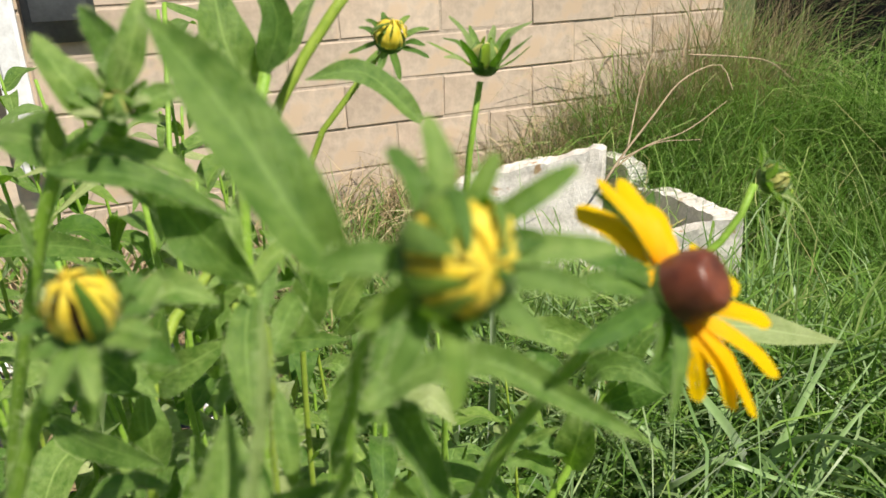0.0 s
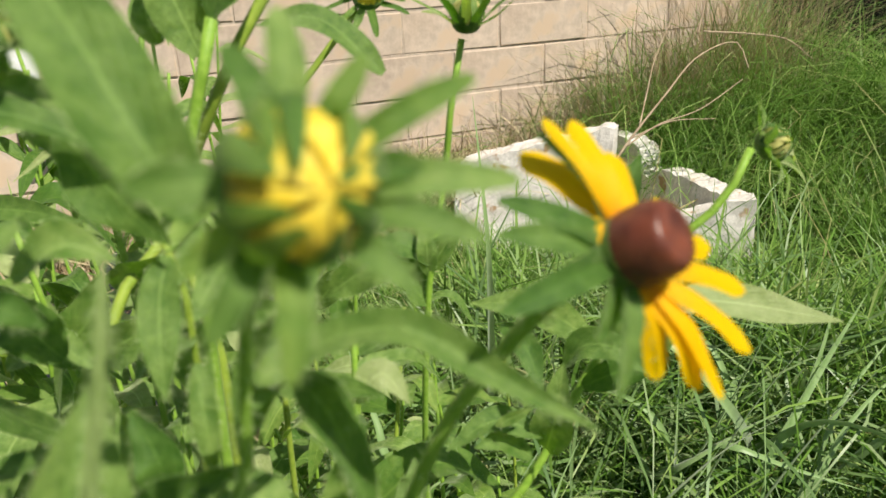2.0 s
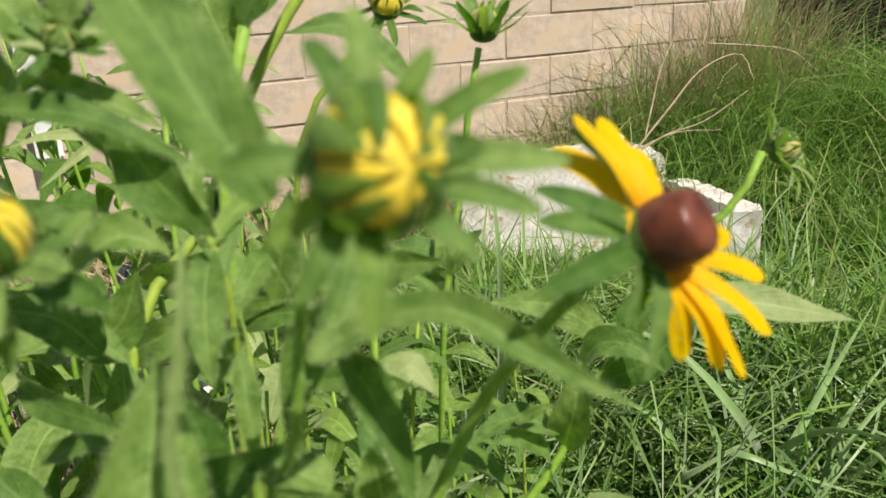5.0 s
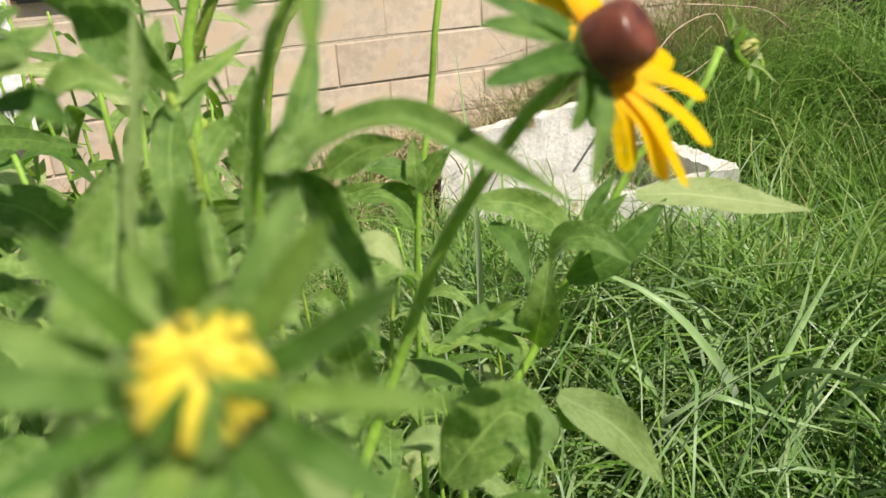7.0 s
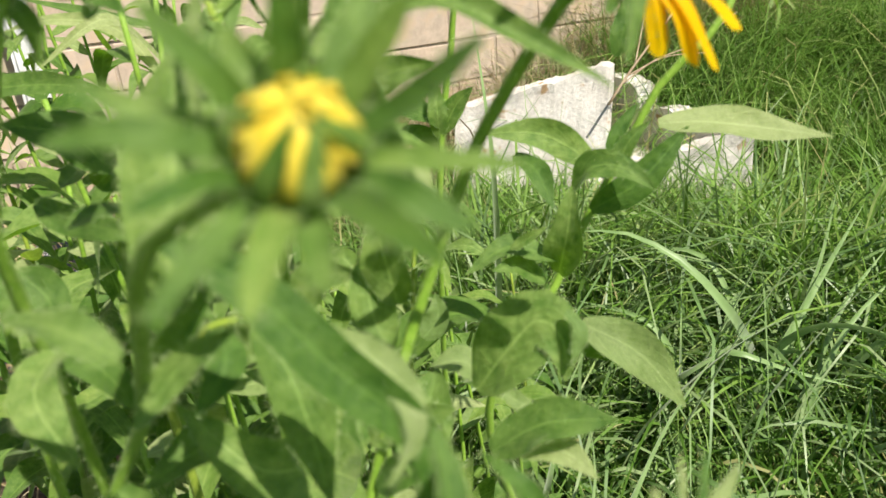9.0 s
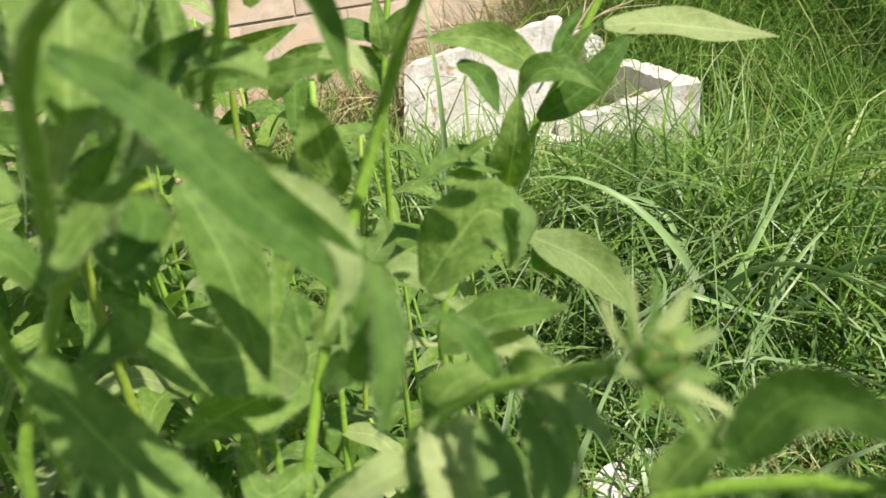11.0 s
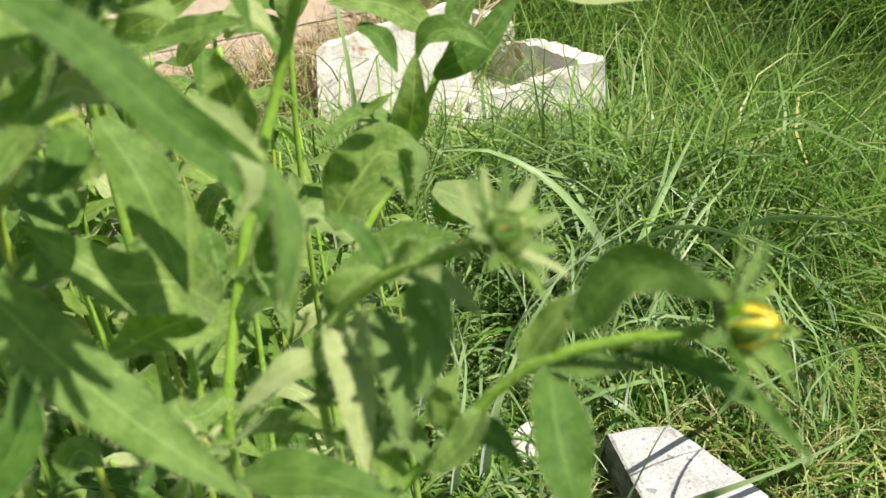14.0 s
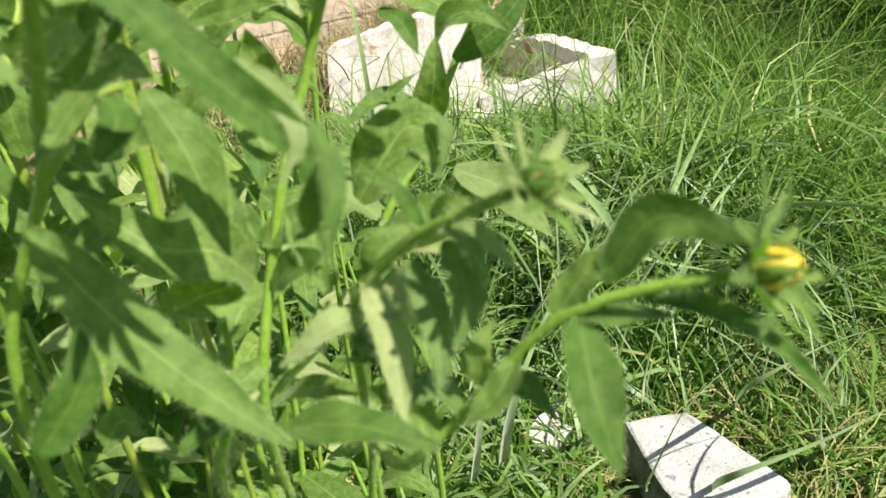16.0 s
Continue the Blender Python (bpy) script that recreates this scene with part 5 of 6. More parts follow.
side_bud = plant("coneflower_plant", (0.0300, 0.3000, 0.0), "coneflower stalk with a bud and broad leaves")
bud(side_bud, (0.1171, 0.2767, 0.5711), (0.8228, -0.3797, 0.4228), 0.0058, 12, 0.0195, 0.0036, seed=6, young=True, lift=0.15)
stem(side_bud, [(0.1050, 0.2619, 0.5736), (0.0972, 0.2579, 0.5587), (0.0777, 0.2564, 0.5397), (0.0659, 0.2531, 0.5188), (0.0538, 0.2504, 0.4991), (0.0375, 0.2431, 0.4685), (0.0128, 0.2354, 0.4299), (0.0300, 0.2700, 0.3000), (0.0300, 0.3000, 0.0000)], 0.0013, 0.0023)
leaf(side_bud, [(0.0749, 0.2463, 0.5289), (0.0894, 0.2465, 0.5284), (0.1054, 0.2479, 0.5255), (0.1342, 0.2444, 0.5205)], 0.0133, (0.08, -0.66, 0.74), 0.20, LEAF_PALE)
leaf(side_bud, [(0.0513, 0.2415, 0.5006), (0.0670, 0.2387, 0.5109), (0.0847, 0.2439, 0.5280)], 0.0122, (-0.25, -0.91, 0.32), 0.25)
leaf(side_bud, [(0.0451, 0.2410, 0.5086), (0.0507, 0.2389, 0.5171), (0.0603, 0.2345, 0.5182), (0.0699, 0.2284, 0.5118)], 0.0105, (-0.18, -0.45, 0.87), 0.35)
leaf(side_bud, [(0.0539, 0.2464, 0.5159), (0.0355, 0.2467, 0.5277), (0.0152, 0.2449, 0.5301)], 0.0122, (0.17, -0.92, 0.36), 0.25)
leaf(side_bud, [(0.0394, 0.2384, 0.4784), (0.0416, 0.2324, 0.4958), (0.0446, 0.2389, 0.5110)], 0.0150, (-0.60, -0.76, -0.05), 0.22)
leaf(side_bud, [(0.0256, 0.2463, 0.5213), (0.0323, 0.2376, 0.5176), (0.0363, 0.2271, 0.5077)], 0.0090, (0.35, -0.85, 0.40), 0.25)
leaf(side_bud, [(0.0602, 0.2429, 0.5125), (0.0639, 0.2434, 0.5232), (0.0716, 0.2446, 0.5302)], 0.0066, (-0.37, -0.87, 0.32), 0.25)
leaf(side_bud, [(0.0583, 0.2437, 0.5144), (0.0607, 0.2465, 0.5255), (0.0692, 0.2512, 0.5356)], 0.0058, (-0.14, -0.91, 0.39), 0.25)
leaf(side_bud, [(0.0387, 0.2380, 0.4840), (0.0225, 0.2382, 0.4901), (0.0059, 0.2315, 0.4834)], 0.0100, (0.36, -0.43, 0.83), 0.25)
leaf(side_bud, [(0.0222, 0.2332, 0.4915), (0.0283, 0.2321, 0.4956), (0.0348, 0.2311, 0.4999)], 0.0040, (-0.4, -0.8, 0.4), 0.3)
leaf(side_bud, [(0.0346, 0.2395, 0.4745), (0.0255, 0.2375, 0.4829), (0.0152, 0.2321, 0.4840)], 0.0086, (0.51, -0.67, 0.53), 0.25)
leaf(side_bud, [(0.0614, 0.2525, 0.5513), (0.0642, 0.2533, 0.5603), (0.0699, 0.2594, 0.5737)], 0.0088, (-0.30, -0.87, 0.38), 0.25)
leaf(side_bud, [(0.0072, 0.1570, 0.4860), (0.0155, 0.1564, 0.4979), (0.0238, 0.1561, 0.5062), (0.0288, 0.1524, 0.5030), (0.0291, 0.1473, 0.4936)], 0.0198, (-0.45, -0.73, 0.52), 0.10)
leaf(side_bud, [(0.0301, 0.1527, 0.5104), (0.0326, 0.1491, 0.5065), (0.0302, 0.1454, 0.4989)], 0.0042, (0.5, -0.8, 0.3), 0.2, LEAF_PALE)
leaf(side_bud, [(0.0469, 0.2335, 0.4601), (0.0656, 0.2248, 0.4515), (0.0812, 0.2170, 0.4328)], 0.0172, (0.03, -0.84, 0.55), 0.25, LEAF_PALE)
leaf(side_bud, [(0.0497, 0.2376, 0.4569), (0.0532, 0.2338, 0.4529), (0.0609, 0.2304, 0.4447)], 0.0154, (-0.35, -0.91, 0.21), 0.25)
leaf(side_bud, [(0.0137, 0.1942, 0.4603), (0.0223, 0.1921, 0.4548), (0.0282, 0.1895, 0.4486)], 0.0057, (0.31, -0.69, 0.66), 0.25, LEAF_PALE)
leaf(side_bud, [(0.0134, 0.1858, 0.4661), (0.0037, 0.1893, 0.4747), (-0.0068, 0.1887, 0.4738)], 0.0116, (0.28, -0.42, 0.87), 0.25, LEAF_PALE)

near_bud = plant("coneflower_plant", (-0.0900, 0.1600, 0.0), "bent hairy coneflower stalk with a yellow bud")
bud(near_bud, (-0.0056, 0.0411, 0.5876), (0.1540, -0.7088, 0.6884), 0.0050, 15, 0.0146, 0.0025, seed=7, open_=0.55, folded=5, petals=22, lift=0.3, pale=True, plump=0.75)
stem(near_bud, [(-0.0089, 0.0461, 0.5843), (-0.0175, 0.0565, 0.5787), (-0.0317, 0.0676, 0.5678), (-0.0380, 0.0766, 0.5528), (-0.0449, 0.0874, 0.5382), (-0.0521, 0.0982, 0.5234), (-0.0614, 0.1048, 0.5087), (-0.0732, 0.1065, 0.4823), (-0.0900, 0.1400, 0.3000), (-0.0900, 0.1600, 0.0000)], 0.0012, 0.0019, furry=0.3)
leaf(near_bud, [(-0.0176, 0.0876, 0.5453), (-0.0098, 0.0847, 0.5432), (-0.0041, 0.0817, 0.5385), (-0.0024, 0.0782, 0.5329), (-0.0068, 0.0742, 0.5266)], 0.0054, (0.55, -0.55, 0.62), 0.3, LEAF_PALE)
stem(near_bud, [(-0.0343, 0.1050, 0.5390), (-0.0390, 0.1048, 0.5379), (-0.0455, 0.1022, 0.5319), (-0.0521, 0.0982, 0.5234)], 0.0007, 0.0011, STEM_PALE)
leaf(near_bud, [(-0.0506, 0.1065, 0.5396), (-0.0469, 0.1062, 0.5482), (-0.0394, 0.1009, 0.5521), (-0.0339, 0.0938, 0.5477)], 0.0058, (0.2, -0.6, 0.77), 0.3, LEAF_PALE)
leaf(near_bud, [(-0.0385, 0.1049, 0.5381), (-0.0354, 0.0982, 0.5344), (-0.0395, 0.0912, 0.5290)], 0.0075, (0.5, -0.6, 0.6), 0.3)
leaf(near_bud, [(-0.0452, 0.1149, 0.5349), (-0.0427, 0.1202, 0.5410), (-0.0399, 0.1253, 0.5468)], 0.0030, (0.3, -0.9, 0.3), 0.3)
leaf(near_bud, [(0.0007, 0.0719, 0.5381), (0.0022, 0.0662, 0.5320), (0.0019, 0.0617, 0.5259), (0.0000, 0.0588, 0.5199)], 0.0048, (0.6, -0.75, 0.2), 0.3)
leaf(near_bud, [(-0.0340, 0.0788, 0.5660), (-0.0247, 0.0808, 0.5582), (-0.0132, 0.0794, 0.5438), (-0.0017, 0.0793, 0.5300), (-0.0010, 0.0748, 0.5105)], 0.0086, (0.45, -0.83, 0.33), 0.30)
leaf(near_bud, [(-0.0463, 0.0904, 0.5390), (-0.0376, 0.0935, 0.5460), (-0.0325, 0.0965, 0.5525)], 0.0043, (0.25, -0.95, 0.18), 0.25)
leaf(near_bud, [(-0.0421, 0.0781, 0.5479), (-0.0497, 0.0798, 0.5521), (-0.0620, 0.0851, 0.5527)], 0.0064, (0.11, -0.33, 0.94), 0.25)
leaf(near_bud, [(-0.0455, 0.0825, 0.5333), (-0.0379, 0.0863, 0.5415), (-0.0275, 0.0844, 0.5487)], 0.0055, (-0.27, -0.87, 0.42), 0.25)

small_bud = plant("coneflower_plant", (-0.0500, 0.2000, 0.0), "low coneflower stalk with a tiny pale bud")
bud(small_bud, (-0.0299, 0.1126, 0.4539), (0.1210, -0.2456, 0.9618), 0.0024, 9, 0.0068, 0.002, seed=8, young=True, petals=8)
stem(small_bud, [(-0.0320, 0.1136, 0.4509), (-0.0385, 0.1170, 0.4381), (-0.0500, 0.1600, 0.3600), (-0.0500, 0.2000, 0.0000)], 0.0014, 0.0014)

low_bud = plant("coneflower_plant", (0.0000, 0.2000, 0.0), "leaning coneflower stalk with a yellow bud")
bud(low_bud, (0.0685, 0.0516, 0.5106), (0.6901, -0.6318, 0.3530), 0.0038, 17, 0.0150, 0.0027, seed=9, folded=4, petals=11, open_=0.3, tall=1.5, lift=0.3, pale=True)
stem(low_bud, [(0.0648, 0.0544, 0.5083), (0.0565, 0.0605, 0.5044), (0.0482, 0.0654, 0.5004), (0.0382, 0.0710, 0.4929), (0.0265, 0.0757, 0.4768), (0.0102, 0.0794, 0.4574), (-0.0000, 0.1500, 0.4000), (-0.0100, 0.1800, 0.2000), (0.0000, 0.2000, 0.0000)], 0.0011, 0.0018)
leaf(low_bud, [(0.0472, 0.0670, 0.5031), (0.0565, 0.0643, 0.5158), (0.0679, 0.0533, 0.5137)], 0.0090, (-0.64, -0.63, 0.45), 0.20)
leaf(low_bud, [(0.0528, 0.0637, 0.5007), (0.0646, 0.0596, 0.4988), (0.0752, 0.0562, 0.4913), (0.0890, 0.0538, 0.4759)], 0.0048, (0.29, -0.66, 0.69), 0.50)
leaf(low_bud, [(0.0428, 0.0664, 0.4965), (0.0411, 0.0542, 0.4903), (0.0430, 0.0447, 0.4774)], 0.0106, (0.12, -0.66, 0.75), 0.30)
leaf(low_bud, [(0.0392, 0.0705, 0.4943), (0.0450, 0.0699, 0.5035), (0.0506, 0.0697, 0.5091)], 0.0075, (-0.65, -0.59, 0.47), 0.25)
leaf(low_bud, [(0.0418, 0.0683, 0.4954), (0.0503, 0.0652, 0.4965), (0.0601, 0.0631, 0.4954)], 0.0078, (-0.02, -0.07, 1.00), 0.25)
leaf(low_bud, [(0.0275, 0.0755, 0.4767), (0.0247, 0.0752, 0.4859), (0.0288, 0.0775, 0.4915)], 0.0066, (-0.33, -0.93, 0.15), 0.25)
leaf(low_bud, [(0.0165, 0.0766, 0.4648), (0.0107, 0.0772, 0.4747), (0.0027, 0.0763, 0.4815)], 0.0077, (0.67, -0.51, 0.54), 0.25)
leaf(low_bud, [(0.0320, 0.0733, 0.4845), (0.0277, 0.0694, 0.4804), (0.0206, 0.0693, 0.4737)], 0.0074, (-0.55, -0.42, 0.73), 0.25)
leaf(low_bud, [(0.0253, 0.0762, 0.4752), (0.0333, 0.0704, 0.4797), (0.0373, 0.0650, 0.4751)], 0.0070, (-0.05, -0.06, 1.00), 0.25)
leaf(low_bud, [(0.0217, 0.0768, 0.4710), (0.0144, 0.0772, 0.4782), (0.0065, 0.0741, 0.4784)], 0.0087, (0.46, -0.19, 0.87), 0.25, LEAF_PALE)
leaf(low_bud, [(0.0098, 0.1458, 0.4747), (0.0227, 0.1445, 0.4832), (0.0408, 0.1409, 0.4862)], 0.0138, (-0.37, -0.38, 0.85), 0.25)
leaf(low_bud, [(0.0142, 0.1464, 0.4757), (0.0279, 0.1417, 0.4766), (0.0351, 0.1349, 0.4731)], 0.0089, (-0.14, -0.46, 0.88), 0.25, LEAF_PALE)

nodding_bud = plant("coneflower_plant", (0.0000, 0.1900, 0.0), "branching coneflower stalk with a nodding green bud")
bud(nodding_bud, (0.0334, 0.0592, 0.5272), (0.7225, -0.4762, 0.5013), 0.0032, 16, 0.0105, 0.0024, seed=10, young=True, petals=9, tall=1.2)
stem(nodding_bud, [(0.0301, 0.0629, 0.5246), (0.0240, 0.0684, 0.5201), (0.0178, 0.0756, 0.5147), (0.0093, 0.0832, 0.5048), (0.0029, 0.0893, 0.4951), (0.0012, 0.1003, 0.4617), (0.0000, 0.1600, 0.4000), (0.0000, 0.1900, 0.0000)], 0.0010, 0.0014)
leaf(nodding_bud, [(0.0189, 0.0757, 0.5151), (0.0209, 0.0731, 0.5194), (0.0245, 0.0710, 0.5209)], 0.0048, (-0.78, -0.55, 0.31), 0.25)
leaf(nodding_bud, [(0.0174, 0.0774, 0.5135), (0.0121, 0.0793, 0.5220), (0.0068, 0.0845, 0.5237)], 0.0038, (0.30, -0.61, 0.74), 0.25)
leaf(nodding_bud, [(0.0206, 0.0736, 0.5159), (0.0249, 0.0661, 0.5117), (0.0261, 0.0636, 0.5075)], 0.0037, (0.27, -0.53, 0.80), 0.25)
leaf(nodding_bud, [(0.0057, 0.0880, 0.5000), (0.0085, 0.0771, 0.4932), (0.0088, 0.0652, 0.4796)], 0.0081, (0.16, -0.64, 0.75), 0.35, LEAF_PALE)
leaf(nodding_bud, [(0.0142, 0.0785, 0.5061), (0.0168, 0.0689, 0.4975), (0.0156, 0.0619, 0.4883)], 0.0066, (0.12, -0.72, 0.68), 0.35, LEAF_PALE)
leaf(nodding_bud, [(0.0099, 0.0852, 0.5003), (0.0136, 0.0779, 0.5005), (0.0142, 0.0701, 0.4946)], 0.0074, (-0.36, -0.41, 0.84), 0.25, LEAF_PALE)
leaf(nodding_bud, [(0.0046, 0.0874, 0.4920), (-0.0043, 0.0828, 0.4915), (-0.0137, 0.0813, 0.4859)], 0.0071, (-0.17, -0.39, 0.90), 0.25, LEAF_PALE)
leaf(nodding_bud, [(0.0056, 0.0878, 0.4995), (0.0108, 0.0881, 0.5060), (0.0176, 0.0884, 0.5085)], 0.0080, (-0.40, -0.72, 0.58), 0.25)
leaf(nodding_bud, [(0.0204, 0.0740, 0.5124), (0.0227, 0.0680, 0.5041), (0.0195, 0.0640, 0.4956)], 0.0070, (0.17, -0.85, 0.50), 0.25, LEAF_PALE)
leaf(nodding_bud, [(-0.0136, 0.0715, 0.4784), (-0.0008, 0.0655, 0.4816), (0.0143, 0.0604, 0.4767)], 0.0104, (-0.00, -0.16, 0.99), 0.25)
leaf(nodding_bud, [(-0.0036, 0.0742, 0.5185), (0.0005, 0.0724, 0.5270), (0.0034, 0.0721, 0.5336)], 0.0054, (-0.17, -0.98, -0.06), 0.25)
leaf(nodding_bud, [(0.0048, 0.0926, 0.4911), (0.0113, 0.0824, 0.4954), (0.0196, 0.0771, 0.4987)], 0.0113, (-0.46, -0.01, 0.89), 0.25, LEAF_PALE)
leaf(nodding_bud, [(0.0022, 0.0951, 0.4843), (0.0088, 0.0823, 0.4838), (0.0122, 0.0745, 0.4809)], 0.0109, (0.21, -0.06, 0.98), 0.25)
leaf(nodding_bud, [(-0.0009, 0.0963, 0.4750), (0.0056, 0.0875, 0.4819), (0.0140, 0.0802, 0.4815)], 0.0098, (-0.28, 0.12, 0.95), 0.25)
leaf(nodding_bud, [(0.0198, 0.0768, 0.5132), (0.0268, 0.0710, 0.5130), (0.0313, 0.0656, 0.5086)], 0.0053, (0.09, -0.29, 0.95), 0.25, LEAF_PALE)
leaf(nodding_bud, [(-0.0027, 0.1455, 0.4995), (-0.0058, 0.1353, 0.4891), (-0.0050, 0.1241, 0.4762)], 0.0135, (-0.10, -0.73, 0.68), 0.30)

FLOWER_AT, FLOWER_WAY = Vector((0.0375, 0.1236, 0.5959)), Vector((0.7166, -0.4719, 0.5136))


CONE_R, CONE_H = 0.0059, 0.0079


def cone_profile(w):
    """Radius and height of the blunt cone, w from 0 at its foot to 1 at its flattened top."""
    if w < 0.72:
        f = w / 0.72
        return CONE_R * (0.94 + 0.09 * math.sin(f * 2.2) - 0.17 * f * f), CONE_H * 0.93 * f
    f = (w - 0.72) / 0.28
    return CONE_R * 0.80 * math.cos(f * math.pi / 2) ** 0.8, CONE_H * (0.93 + 0.07 * math.sin(f * 2.4))


def flower_head():
    """The brown cone with its spiral of florets; petals and sepals hang on it."""
    a, u, v = across(FLOWER_WAY)
    bm = bmesh.new()
    rings = []
    for i in range(22):
        r, h = cone_profile(i / 22)
        rings.append([bm.verts.new(FLOWER_AT + a * h + (u * math.cos(6.2832 * k / 40) + v * math.sin(6.2832 * k / 40)) * r) for k in range(40)])
    for p, q in zip(rings, rings[1:]):
        for k in range(40):
            bm.faces.new((p[k], p[(k + 1) % 40], q[(k + 1) % 40], q[k]))
    bm.faces.new(rings[-1])
    bm.faces.new(rings[0][::-1])
    head = part("flower_cone", bm, CONE, open_flower, "dark brown blunt flower centre")
    bm = bmesh.new()
    for k in range(620):
        w = 1 - ((k + 0.5) / 620) ** 0.62
        g = k * 2.39996
        r, h = cone_profile(w)
        d = u * math.cos(g) + v * math.sin(g)
        p = FLOWER_AT + a * h + d * r
        n = (d * (1.0 if w < 0.72 else 1 - (w - 0.72) / 0.28) + a * max(0.15, (w - 0.6) * 2.4)).normalized()
        s = n.orthogonal().normalized()
        q = n.cross(s)
        ring = [bm.verts.new(p + (s * math.cos(6.2832 * j / 5) + q * math.sin(6.2832 * j / 5)) * 0.00026 - n * 0.0001) for j in range(5)]
        top = bm.verts.new(p + n * 0.00026 + a * 0.00030)
        for j in range(5):
            bm.faces.new((ring[j], ring[(j + 1) % 5], top))
    part("seed_head", bm, CONE, head)
    bm = bmesh.new()
    dome(bm, FLOWER_AT + FLOWER_WAY * 0.0003, -FLOWER_WAY, 0.0056, 0.0042, 8, 24)
    part("calyx", bm, LEAF, head)
    return head


FLOWER = flower_head()


def petal(head, reach, broad=1.0, turn=0.3):
    """A ray petal from the rim of the cone to the tip that lies at reach from the cone's foot."""
    a = FLOWER_WAY.normalized()
    tip = Vector(reach)
    out = (tip - a * tip.dot(a)).normalized()
    foot = FLOWER_AT + out * 0.0048 - a * 0.0004
    end = FLOWER_AT + tip
    way = end - foot
    up = (a - way.normalized() * a.dot(way.normalized())).normalized()
    up = (up + Vector((-0.05, -0.78, 0.5)) * turn)
    up = (up - way.normalized() * up.dot(way.normalized())).normalized()
    mid = foot.lerp(end, 0.45) + up * way.length * 0.10
    bm = bmesh.new()
    blade(bm, [foot, mid, end], up, 0.0041 * broad * random.uniform(0.88, 1.15), strap, -0.22, 16, 6, wave=0.12)
    return part("petal", bm, PETAL, head)



petal(FLOWER, (-0.0146, 0.0148, 0.0111), 1.3, 4.0)
petal(FLOWER, (-0.0116, 0.0110, 0.0172), 0.55, 2.0)
petal(FLOWER, (-0.0066, 0.0162, 0.0157), 0.9, 1.6)
petal(FLOWER, (0.0000, 0.0185, 0.0098), 0.9, 1.6)
petal(FLOWER, (-0.0078, -0.0004, 0.0036), 1.0, 1.4)
petal(FLOWER, (0.0045, -0.0035, -0.0195), 0.95, 3.0)
petal(FLOWER, (0.0110, -0.0036, -0.0214), 1.0, 1.2)
petal(FLOWER, (0.0140, -0.0048, -0.0222), 0.8)
petal(FLOWER, (0.0185, -0.0018, -0.0160), 0.95)
petal(FLOWER, (0.0195, 0.0058, -0.0096), 0.9)
petal(FLOWER, (0.0150, 0.0105, -0.0040), 1.0)
petal(FLOWER, (0.0075, 0.0135, 0.0030), 0.7)
sepal(FLOWER, FLOWER_AT - FLOWER_WAY * 0.002, (0.0183, 0.1148, 0.6020), FLOWER_WAY, 0.0046)
sepal(FLOWER, FLOWER_AT - FLOWER_WAY * 0.002, (0.0180, 0.1064, 0.5948), FLOWER_WAY, 0.0046)
sepal(FLOWER, FLOWER_AT - FLOWER_WAY * 0.002, (0.0319, 0.1168, 0.5849), FLOWER_WAY, 0.0046)
sepal(FLOWER, FLOWER_AT - FLOWER_WAY * 0.002, (0.0343, 0.1123, 0.5775), FLOWER_WAY, 0.0046)
sepal(FLOWER, FLOWER_AT - FLOWER_WAY * 0.002, (0.0423, 0.1214, 0.5746), FLOWER_WAY, 0.0046)
sepal(FLOWER, FLOWER_AT - FLOWER_WAY * 0.002, (0.0183, 0.1186, 0.6056), FLOWER_WAY, 0.0046)
sepal(FLOWER, FLOWER_AT - FLOWER_WAY * 0.002, (0.0252, 0.1348, 0.6108), FLOWER_WAY, 0.0046)


screen_stalk = plant("coneflower_plant", (-0.1517, 0.3890, 0.0000), "leafy hairy coneflower stalk with hanging downy leaves")
stem(screen_stalk, [(-0.1510, 0.4514, 0.6335), (-0.1417, 0.3890, 0.5297), (-0.1467, 0.3890, 0.2628), (-0.1517, 0.3890, -0.0040)], 0.0013, 0.0024, furry=0.6)
leaf(screen_stalk, [(-0.1440, 0.4038, 0.5540), (-0.1734, 0.3908, 0.5642), (-0.1987, 0.3731, 0.5759)], 0.0075, (0.1, -0.6, 0.7), 0.22, LEAF)
leaf(screen_stalk, [(-0.1417, 0.3890, 0.5297), (-0.1609, 0.3882, 0.5566), (-0.1856, 0.3692, 0.5649), (-0.1999, 0.3569, 0.5623)], 0.0085, (0.1, -0.6, 0.7), 0.22, LEAF_PALE)
leaf(screen_stalk, [(-0.1436, 0.4014, 0.5501), (-0.1310, 0.3913, 0.5347), (-0.1129, 0.3884, 0.4986)], 0.0105, (0.1, -0.6, 0.7), 0.22, LEAF)
leaf(screen_stalk, [(-0.1510, 0.4514, 0.6335), (-0.1302, 0.4579, 0.6211), (-0.1229, 0.4534, 0.5820)], 0.0090, (0.1, -0.6, 0.7), 0.22, LEAF)
leaf(screen_stalk, [(-0.1503, 0.4464, 0.6251), (-0.1458, 0.4536, 0.6114), (-0.1409, 0.4453, 0.5903)], 0.0075, (0.1, -0.6, 0.7), 0.22, LEAF)
leaf(screen_stalk, [(-0.1465, 0.4204, 0.5816), (-0.1628, 0.4225, 0.5889), (-0.1732, 0.4105, 0.5866)], 0.0065, (0.1, -0.6, 0.7), 0.22, LEAF)
leaf(screen_stalk, [(-0.1424, 0.3936, 0.5373), (-0.1541, 0.3639, 0.5641), (-0.1823, 0.3445, 0.5463)], 0.0070, (0.1, -0.6, 0.7), 0.22, LEAF_PALE)


